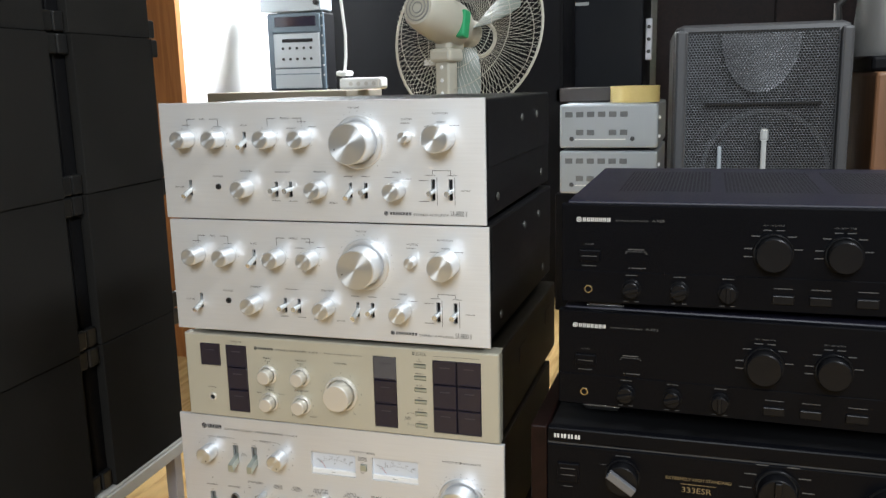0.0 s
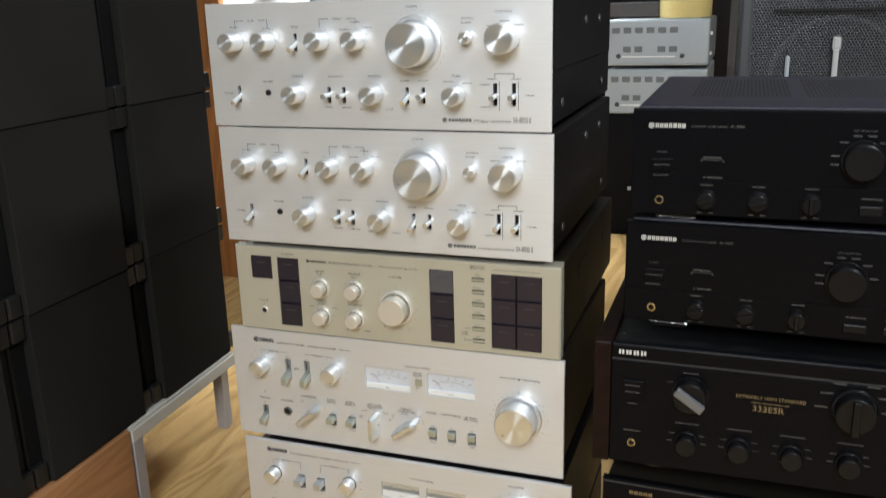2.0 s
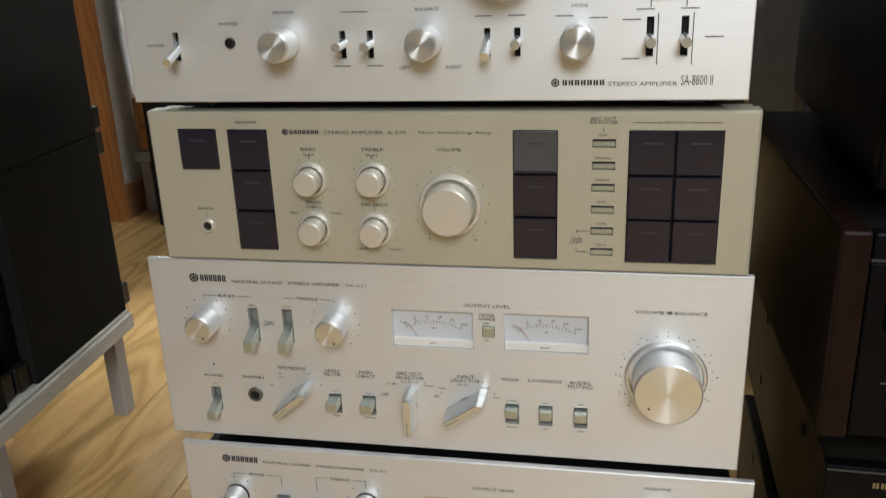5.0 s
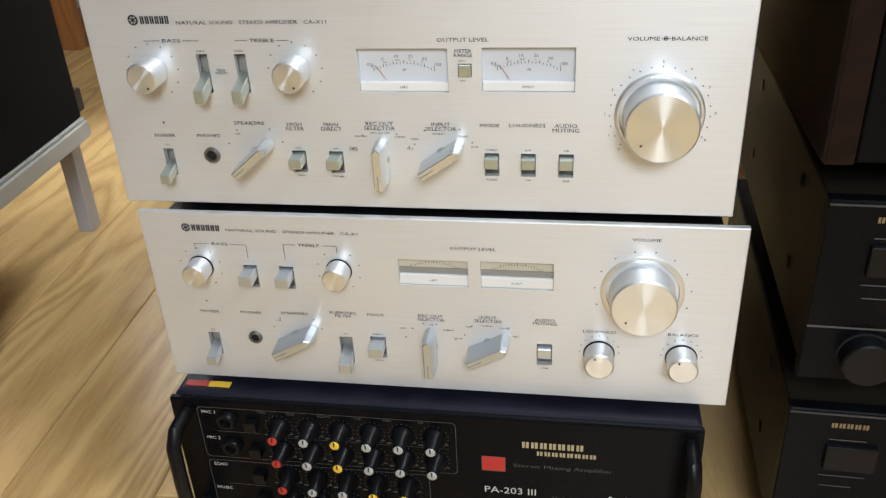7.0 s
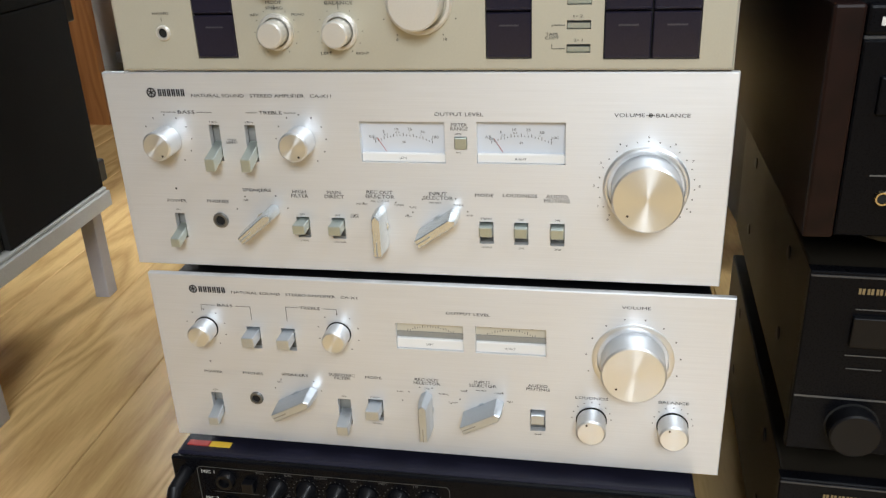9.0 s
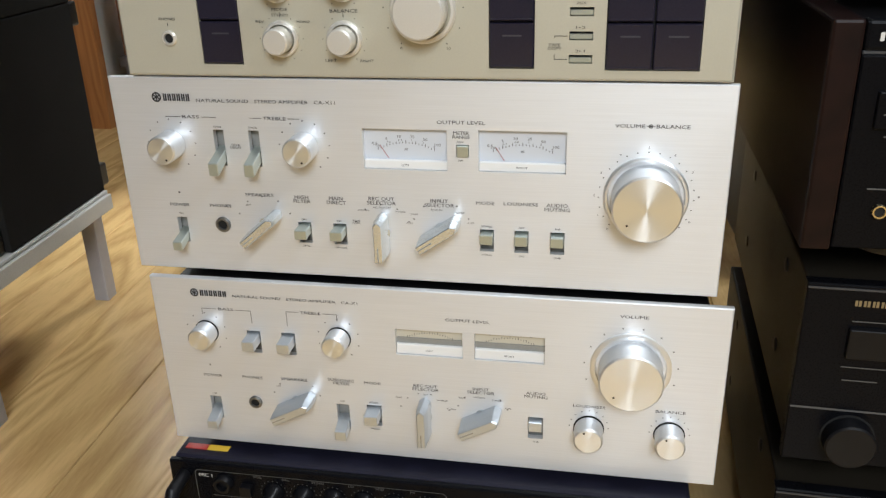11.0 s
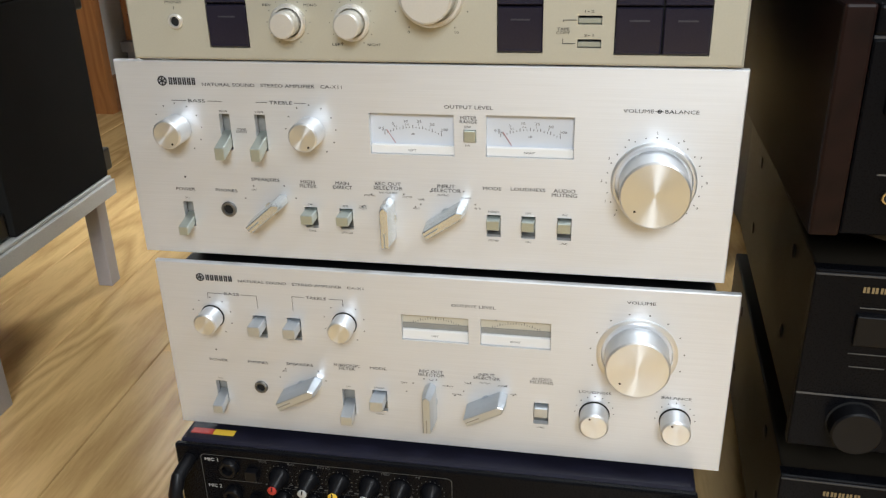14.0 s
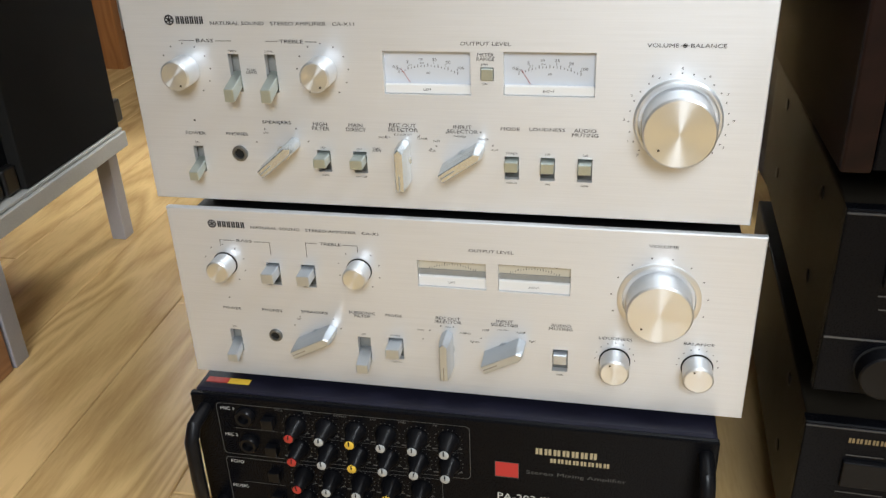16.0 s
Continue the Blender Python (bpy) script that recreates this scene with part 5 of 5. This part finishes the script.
def further(ob, k):
    """Sets a thing k times as far off and as large, along the line of sight of the walk's start."""
    bpy.context.view_layer.update()
    ob.matrix_world = Matrix.Translation(FAR) @ Matrix.Scale(k, 4) @ Matrix.Translation(-FAR) @ ob.matrix_world
    return ob


def far_box(name, label, category, x0, x1, y0, y1, z1, material, k, bev=0.006):
    return tall_box(name, label, category, *(FAR.x + (x - FAR.x) * k for x in (x0, x1)), *(FAR.y + (y - FAR.y) * k for y in (y0, y1)), 0.0, FAR.z + (z1 - FAR.z) * k, material, bev)


low = far_box("storage_cabinet", "dark cabinet with a beige top behind the stack", "cabinet", -0.452, -0.178, 0.50, 0.663, 0.832, BLACK, 1.62)
part("top_board", box(-0.226, 0.226, -0.005, 0.275, 0.8125, 0.8450, 0.003), mat("beige_board", (0.24, 0.215, 0.17), 0.55, 0, 0.1), low, "beige top board")


far_box("storage_cabinet", "grey cabinet under the mini hi-fi tower", "cabinet", -0.468, -0.332, 0.752, 0.84, 0.8525, PAGREY, 1.62)


def mini_system():
    t = thing("mini_hifi", "silver and blue-grey mini hi-fi tower standing on a cabinet", "hi-fi", (-0.392, 0.76, 0.8527))
    part("body", box(-0.072, 0.058, 0.0, 0.008, 0, 0.158, 0.003), BLUEGREY, t, "blue-grey front frame")
    part("case", box(-0.071, 0.056, 0.0082, 0.06, 0.001, 0.157, 0.003), BLACK, t, "black case")
    part("display_panel", box(-0.058, 0.052, -0.006, -0.0005, 0.118, 0.154, 0.002), BLUEGREY, t)
    part("display", box(-0.050, 0.044, -0.0075, -0.0062, 0.130, 0.150, 0.001), SMOKE, t, "dark display window")
    part("deck", box(-0.056, 0.050, -0.006, -0.0005, 0.046, 0.116, 0.002), PALE, t, "silver cassette deck front")
    part("deck", box(-0.056, 0.050, -0.006, -0.0005, 0.003, 0.044, 0.002), PALE, t, "silver disc drawer front")
    part("tape_slot", box(-0.035, 0.035, -0.0085, -0.0062, 0.098, 0.105, 0.001), BLACK, t)
    part("drawer_line", box(-0.054, 0.048, -0.0070, -0.0062, 0.032, 0.034), BLUEGREY, t)
    for i in range(5):
        part("button", shared(("mini_button",), lambda: lathe([(0.0028, 0), (0.0028, 0.002), (0, 0.0025)], 12), BLACK_PLASTIC), None, t).location = (-0.034 + i * 0.016, -0.006, 0.086)
        part("button", MESHES[("mini_button",)], None, t).location = (-0.034 + i * 0.016, -0.006, 0.064)
    for i in range(7):
        part("side_lamp", shared(("mini_led",), lambda: lathe([(0.0022, 0), (0.0016, 0.0015), (0, 0.002)], 10), WHITE_CAP), None, t).location = (0.054, 0, 0.030 + i * 0.020)
    u = thing("mini_tuner", "pale silver tuner on top of the mini hi-fi", "hi-fi", (-0.399, 0.755, 1.0110))
    part("body", box(-0.078, 0.062, 0, 0.06, 0.002, 0.065, 0.004), PALE, u)
    part("display", box(-0.06, 0.04, -0.0015, -0.0003, 0.030, 0.055), SMOKE, u)
    part("knob", lathe([(0.006, 0), (0.006, 0.008), (0, 0.009)], 16, c=(0.055, 0, 0.018)), BLACK_PLASTIC, u)
    further(t, 1.62)
    further(u, 1.62)


mini_system()


def power_strip():
    t = thing("power_strip", "white socket strip with its white cable", "power strip", (-0.2135, 0.565, 0.8530))
    part("body", box(-0.006, 0.076, 0, 0.04, 0, 0.021, 0.005), WALLPAINT, t)
    for i in range(4):
        part("socket_hole", lathe([(0.004, 0.0), (0, 0.0001)], 12, c=(0.018 + i * 0.015, -0.0003, 0.010)), STANDTOP, t)
    part("plug", box(-0.014, 0.010, 0.004, 0.036, 0.0245, 0.034, 0.004), WALLPAINT, t)
    part("cable", tube([(-0.002, 0.02, 0.03), (0.001, 0.022, 0.06), (0.002, 0.022, 0.10), (-0.004, 0.022, 0.16), (-0.008, 0.022, 0.25), (-0.008, 0.022, 0.5)], 0.003, 8), WALLPAINT, t, "white cable", True)
    further(t, 1.62)


power_strip()


def fan():
    t = thing("table_fan", "cream electric fan with a round wire cage, seen from behind", "fan", (-0.057, 0.72, 0.0), -16)
    H = 0.975
    part("base", lathe([(0.15, 0.225), (0.145, 0.24), (0.06, 0.26), (0.03, 0.27), (0, 0.27)], 40), CREAM, t, "", True).rotation_euler = (radians(-90), 0, 0)
    part("column", box(-0.016, 0.016, -0.020, 0.012, 0.25, 0.905, 0.004), CREAM, t, "cream square column")
    part("neck", box(-0.024, 0.024, -0.028, 0.022, 0.900, 0.925, 0.006), CREAM, t)
    part("motor_arm", box(-0.018, 0.018, -0.02, 0.04, 0.92, 0.965, 0.008), CREAM, t)
    part("motor_housing", lathe([(0.0, 0.100), (0.030, 0.098), (0.037, 0.088), (0.041, 0.055), (0.044, 0.01), (0.044, -0.02), (0.040, -0.035), (0.0, -0.035)], 40, c=(0, 0, H)), CREAM, t, "rounded cream motor housing", True)
    part("badge", lathe([(0.0445, 0.02), (0.0445, -0.012)], 40, c=(0, 0, H)), CREAM, t)
    for r in (0.009, 0.016, 0.023):
        part("vent_ring", lathe([(r, 0.1002), (r, 0.1008), (r + 0.002, 0.1008), (r + 0.002, 0.0985)], 32, c=(0, 0, H)), SLOTGREY, t)
    for z in (0.84, 0.865, 0.89):
        part("screw", lathe([(0.004, 0.0205), (0.003, 0.022), (0, 0.022)], 12, c=(0, 0, z)), WALLPAINT, t)
    part("name_label", box(-0.062, -0.030, 0.028, 0.030, H - 0.075, H - 0.064), WALLPAINT, t)
    bm = box(0.026, 0.049, -0.012, 0.010, H - 0.032, H + 0.020, 0.004)
    part("timer_cover", bm, GREEN, t, "green plastic cover")
    for j in range(3):
        a = radians(30 + 120 * j)
        bm = bmesh.new()
        pts = []
        for i in range(6):
            r = 0.03 + i * 0.021
            w = 0.5 - 0.05 * i
            pts.append([bm.verts.new((r * math.cos(a + s), 0.07 + 0.022 * (s / w) + 0.003 * q, H + r * math.sin(a + s))) for q in (0, 1) for s in (-w, -w / 2, 0, w / 2, w)])
        for p, q in zip(pts, pts[1:]):
            for k in range(4):
                bm.faces.new((p[k], p[k + 1], q[k + 1], q[k]))
                bm.faces.new((p[5 + k], q[5 + k], q[6 + k], p[6 + k]))
        part("blade", bm, mat("pale_translucent_blade", (0.20, 0.235, 0.205), 0.3, 0, 0.05), t, "pale greenish blade", True)
    part("hub", lathe([(0.028, -0.05), (0.028, -0.09), (0, -0.095)], 24, c=(0, 0, H)), CREAM, t, "", True)
    R = 0.170
    rear = shared(("rear_wire",), lambda: tube([(0.05, 0.036, 0), (0.10, 0.022, 0), (0.145, 0.035, 0), (R, 0.072, 0)], 0.00045, 4), CREAM)
    fore = shared(("front_wire",), lambda: tube([(0.035, 0.128, 0), (0.10, 0.130, 0), (0.148, 0.112, 0), (R, 0.074, 0)], 0.00045, 4), CREAM)
    for i in range(90):
        for me, off, nm in ((rear, 0.0, "cage_wire"), (fore, 0.04, "front_cage_wire")):
            w = part(nm, me, None, t)
            w.location, w.rotation_euler = (0, 0, H), (0, 2 * math.pi * i / 90 + off, 0)
    for r, y, w, nm in ((R, 0.073, 0.0028, "rim"), (0.125, 0.026, 0.0007, "ring_wire"), (0.085, 0.026, 0.0007, "ring_wire"), (0.125, 0.126, 0.0007, "ring_wire"), (0.035, 0.130, 0.004, "ring_wire")):
        part(nm, tube([(r * math.cos(2 * math.pi * i / 48), y, H + r * math.sin(2 * math.pi * i / 48)) for i in range(49)], w, 8), CREAM, t, "", True)
    nod = Matrix.Translation((0, 0, H)) @ Matrix.Rotation(radians(-13), 4, "X") @ Matrix.Translation((0, 0, -H))
    for ob in t.children:
        if ob.name.split(".")[0] not in ("base", "column", "neck", "motor_arm", "screw"):
            ob.matrix_basis = nod @ ob.matrix_basis
    further(t, 1.35)
    t.location.z = 0.864 * (1 - 1.35)


fan()


def silver_receiver(z0, tag):
    t = thing("compact_receiver", "pale silver compact audio unit with slotted vents", "receiver", (0.262, 0.65, z0), 0, "pale units in the rear stack")
    part("body", box(-0.088, 0.086, 0.0, 0.26, 0.002, 0.080, 0.004), PALE, t)
    for i in range(6):
        part("vent", shared(("rvent",), lambda: box(-0.0068, 0.0068, -0.0006, 0.002, -0.005, 0.005, 0.0008, seg=1), mat("grey_vent_slats", (0.13, 0.14, 0.145), 0.5, 0, 0.3, 60, 0.3, 2500, (1, 0.02, 0.02)), False), None, t).location = (-0.071 + i * 0.0195, 0, 0.062)
        if i not in (0, 3):
            part("vent", MESHES[("rvent",)], None, t).location = (-0.071 + i * 0.0195, 0, 0.030)
    part("groove", box(-0.06, 0.03, -0.0008, 0.002, 0.0165, 0.0185), WALLPAINT, t)
    for x in (-0.066, 0.042):
        part("screw", shared(("rscrew",), lambda: lathe([(0.0042, 0), (0.0036, 0.0015), (0, 0.0018)], 12), PAGREY), None, t).location = (x, 0, 0.0185)
    for z in (0.055, 0.022):
        part("terminal", shared(("rterm",), lambda: box(0.086, 0.090, 0.01, 0.02, -0.003, 0.003, 0.001), WALLPAINT, False), None, t).location = (0, 0, z)
    further(t, 2.0)


far_box("black_speaker", "black cabinet speaker under the pale audio units", "speaker", 0.165, 0.36, 0.655, 0.90, 0.6545, BLACK_REAR, 2.0)
silver_receiver(0.6535, 0)
silver_receiver(0.737, 1)
further(tall_box("black_component", "flat dark grey component on the pale units", "component", 0.150, 0.300, 0.745, 0.86, 0.8185, 0.845, mat("brown_grey_casing", (0.042, 0.036, 0.034), 0.5), 0.002), 2.0)
tp = thing("tape_roll", "roll of amber packing tape lying on a pale audio unit", "tape", (0.303, 0.70, 0.8185))
bm = lathe([(0.044, 0), (0.044, 0.029), (0.034, 0.029), (0.034, 0), (0.044, 0)], 40)
part("roll", bm, TAPE, tp, "", True).rotation_euler = (radians(-90), 0, 0)
further(tp, 2.0)
tall = far_box("black_speaker", "tall black cabinet speaker standing behind the pale units", "speaker", 0.092, 0.296, 0.96, 1.20, 1.15, mat("blue_black_vinyl", (0.006, 0.007, 0.010), 0.45, 0, 0.2, spec=0.15), 2.0)
plate_bm = box(0.212, 0.240, 0.02, 0.03, 0.93, 1.10, 0.004)
terminal = part("terminal_plate", plate_bm, ZINC, tall, "scuffed grey metal terminal plate")
for z in (0.965, 1.015, 1.065):
    part("terminal", lathe([(0.008, 0), (0.008, 0.006), (0, 0.007)], 14, c=(0.226, 0.02, z)), BLACK_PLASTIC, terminal)
far_box("black_speaker", "tall black cabinet speaker behind the fan", "speaker", -0.575, 0.075, 1.30, 1.5, 1.3, BLACK_REAR, 1.5)
tall_box("wardrobe", "dark brown wooden wardrobe against the far wall", "wardrobe", 0.10, 2.15, 4.70, 5.15, 0.0, 2.2, WALNUT)
for i in range(3):
    part("wardrobe_door", box(-1.02 + i * 0.68, -0.345 + i * 0.68, -0.02, -0.001, 0.06, 2.17, 0.004), WALNUT, bpy.data.objects["wardrobe"])


def crumpled(name, label, category, at, size, material, folds, seed):
    """A slack bag: a ball drawn in at the neck and creased by noise."""
    t = thing(name, label, category, at)
    bm = bmesh.new()
    bmesh.ops.create_icosphere(bm, subdivisions=4, radius=1)
    for v in bm.verts:
        p = v.co.copy()
        n = noise.noise(p * 2.2 + Vector((seed, 0, 0))) * 0.35 + abs(noise.noise(Vector((p.x * 5, p.y * 5, p.z * 1.6 + seed)))) * folds
        neck = 1.0 - 0.72 * max(0.0, (p.z - 0.1) / 0.9) ** 1.3
        q = p * (1 + n * 0.55)
        v.co = (q.x * size[0] * neck, q.y * size[1] * neck, max(0.0, (q.z + 0.85) * size[2]))
    part("bag", bm, material, t)
    return t


crumpled("plastic_bag", "crumpled shiny black plastic bag on the floor", "bag", (0.275, 1.93, 0.0), (0.095, 0.08, 0.125), mat("shiny_black_film", (0.006, 0.006, 0.007), 0.16, 0, 0.1, 40, 0.0), 0.9, 3.0)
crumpled("red_bag", "red cloth bag with a pale print on the far floor", "bag", (0.765, 4.500, 0.0), (0.13, 0.09, 0.17), mat("red_cloth", (0.13, 0.018, 0.024), 0.8, 0, 0.2), 0.3, 7.0)
mat_thing = thing("floor_mat", "dark blue cloth lying on the far floor", "cloth", (0.508, 4.300, 0.0))
part("cloth", box(-0.02, 0.22, 0.0, 0.30, 0.0, 0.012, 0.004), mat("navy_cloth", (0.02, 0.025, 0.05), 0.9, 0, 0.3), mat_thing)


pole = thing("white_pole", "thin white pole leaning by the far wardrobe", "pole", (1.100, 4.600, 0.0))
part("shaft", tube([(0, 0, 0), (0.004, 0.02, 0.6), (0.006, 0.05, 1.25)], 0.012, 10), STANDTOP, pole, "", True)


def stage_speaker():
    t = thing("stage_speaker", "grey moulded stage speaker with a perforated steel grille", "speaker", (0.515, 0.66, 0.0), 4)
    W, H = 0.264, 0.948
    part("cabinet", box(-W / 2 - 0.012, W / 2 + 0.012, 0.008, 0.30, 0.0, H, 0.016), PAGREY, t, "grey moulded cabinet")
    rim = box(-W / 2 - 0.010, -W / 2 + 0.010, -0.008, 0.0079, 0.0, H - 0.01, 0.005)
    box(W / 2 - 0.010, W / 2 + 0.010, -0.008, 0.0079, 0.0, H - 0.01, 0.005, rim)
    part("rim", rim, PAGREY, t)
    bm = bmesh.new()
    n = 0
    p = 0.0050
    x0, x1, z0, z1 = -W / 2 + 0.012, W / 2 - 0.012, 0.55, H - 0.012
    hexr, k = p * 0.36, 0
    vx = {}
    rows = int((z1 - z0) / (p * 0.866))
    cols = int((x1 - x0) / p)
    for r in range(rows):
        for c in range(cols):
            cx, cz = x0 + (c + 0.5 * (r % 2)) * p, z0 + r * p * 0.866
            arch = 1 - ((cx + 0.002) / 0.064) ** 2 - max(0, (0.935 - cz) / 0.105) ** 2
            yy = -0.0015 - 0.008 * max(0, arch) ** 0.5
            outer = [bm.verts.new((cx + p * 0.578 * math.cos(radians(30 + 60 * q)), yy, cz + p * 0.578 * math.sin(radians(30 + 60 * q)))) for q in range(6)]
            inner = [bm.verts.new((cx + hexr * math.cos(radians(30 + 60 * q)), yy + 0.0006, cz + hexr * math.sin(radians(30 + 60 * q)))) for q in range(6)]
            for q in range(6):
                bm.faces.new((outer[q], outer[(q + 1) % 6], inner[(q + 1) % 6], inner[q]))
    g = part("grille", bm, MESH, t, "perforated steel grille")
    horn = bmesh.new()
    rim_pts = [(-0.002 + 0.064 * math.cos(a), 0.930 - 0.098 * math.sin(a)) for a in (math.pi * i / 24 for i in range(25))]
    outer = [horn.verts.new((x, 0.0008, z)) for x, z in rim_pts]
    inner = [horn.verts.new((-0.002 + (x + 0.002) * 0.55, 0.0058, 0.930 + (z - 0.930) * 0.72)) for x, z in rim_pts]
    for i in range(24):
        horn.faces.new((outer[i], outer[i + 1], inner[i + 1], inner[i]))
    horn.faces.new(inner)
    # The horn's grey is paler than the cabinet to carry its reflected light.
    part("horn", horn, mat("horn_grey_with_reflection", (0.13, 0.135, 0.145), 0.32, 0.3, 0.1), t, "pale horn mouth behind the grille", True)
    part("grille_slot", box(-0.090, 0.098, -0.0045, -0.0018, 0.812, 0.8165), HOLE, t)
    part("grille_backing", box(x0, x1, 0.0064, 0.0078, 0.0, H - 0.012), HOLE, t)
    part("woofer_ring", lathe([(0.105, 0.001), (0.105, 0.003), (0.098, 0.003), (0.098, 0.001)], 40, c=(0.012, 0.006, 0.70)), PAGREY, t)
    mark = box(0.004, 0.013, -0.0052, -0.0022, 0.700, 0.752, 0.002)
    box(0.002, 0.0155, -0.0056, -0.0020, 0.750, 0.772, 0.004, mark)
    part("white_paint_mark", mark, WHITE_CAP, t, "white scuffed badge")
    part("grey_paint_mark", box(-0.067, -0.060, -0.0040, -0.0020, 0.690, 0.742, 0.002), PALE, t, "faint grey scuff")


stage_speaker()
tall_box("wooden_shelf", "orange-brown wooden shelf side beside the stage speaker", "shelf", 0.692, 0.80, 0.66, 1.0, 0.0, 0.862, wood("brown_wood_side", (0.11, 0.05, 0.022), (0.17, 0.08, 0.036), (14, 14, 1.5), 0.45))
tall_box("black_component", "black component lying on the wooden shelf", "component", 0.69, 0.92, 0.70, 1.0, 0.8625, 0.888, BLACK_REAR)
kt = thing("electric_kettle", "grey metal kettle standing on the shelf", "kettle", (0.725, 0.78, 0.8885))
part("body", lathe([(0.055, 0), (0.058, 0.01), (0.052, 0.10), (0.042, 0.14), (0, 0.145)], 32), mat("dull_kettle_steel", (0.17, 0.17, 0.165), 0.4, 0.3, 0.15), kt, "", True).rotation_euler = (radians(-90), 0, 0)
part("handle", tube([(-0.05, 0, 0.02), (-0.078, 0, 0.04), (-0.082, 0, 0.09), (-0.05, 0, 0.12)], 0.006, 8), BLACK_PLASTIC, kt, "", True)

# ---- floor planks, last ----
PLANK_TURN, PW, PL = 92.4, 0.146, 0.90
plank_mesh = shared(("plank",), lambda: box(0.0005, PL - 0.0005, 0.0005, PW - 0.0005, -0.0029, 0.0, 0.0011, seg=1), FLOORWOOD, False)
rot = Matrix.Rotation(radians(PLANK_TURN), 4, "Z")
SHIFT = (rot.inverted() @ Vector((-0.413, 0.19, 0))).y % PW
for i in range(-7, 8):
    for j in range(-40, 40):
        off = ((j * 0.37) % 1.0) * PL
        mid = rot @ Vector(((i + 0.5) * PL + off, (j + 0.5) * PW + SHIFT, 0))
        if -2.0 < mid.x < 1.6 and -1.3 < mid.y < 3.6:
            ob = new("plank", plank_mesh)
            ob.parent = floor
            ob.matrix_world = rot @ Matrix.Translation((i * PL + off, j * PW + SHIFT, 0))
slab("floor_beyond", RX0, RX1, 3.45, RY1, -0.003, -0.0015, mat("far_floor_laminate", (0.42, 0.27, 0.12), 0.3, 0, 0.2), "warm laminate floor in the far part of the room", "floor")
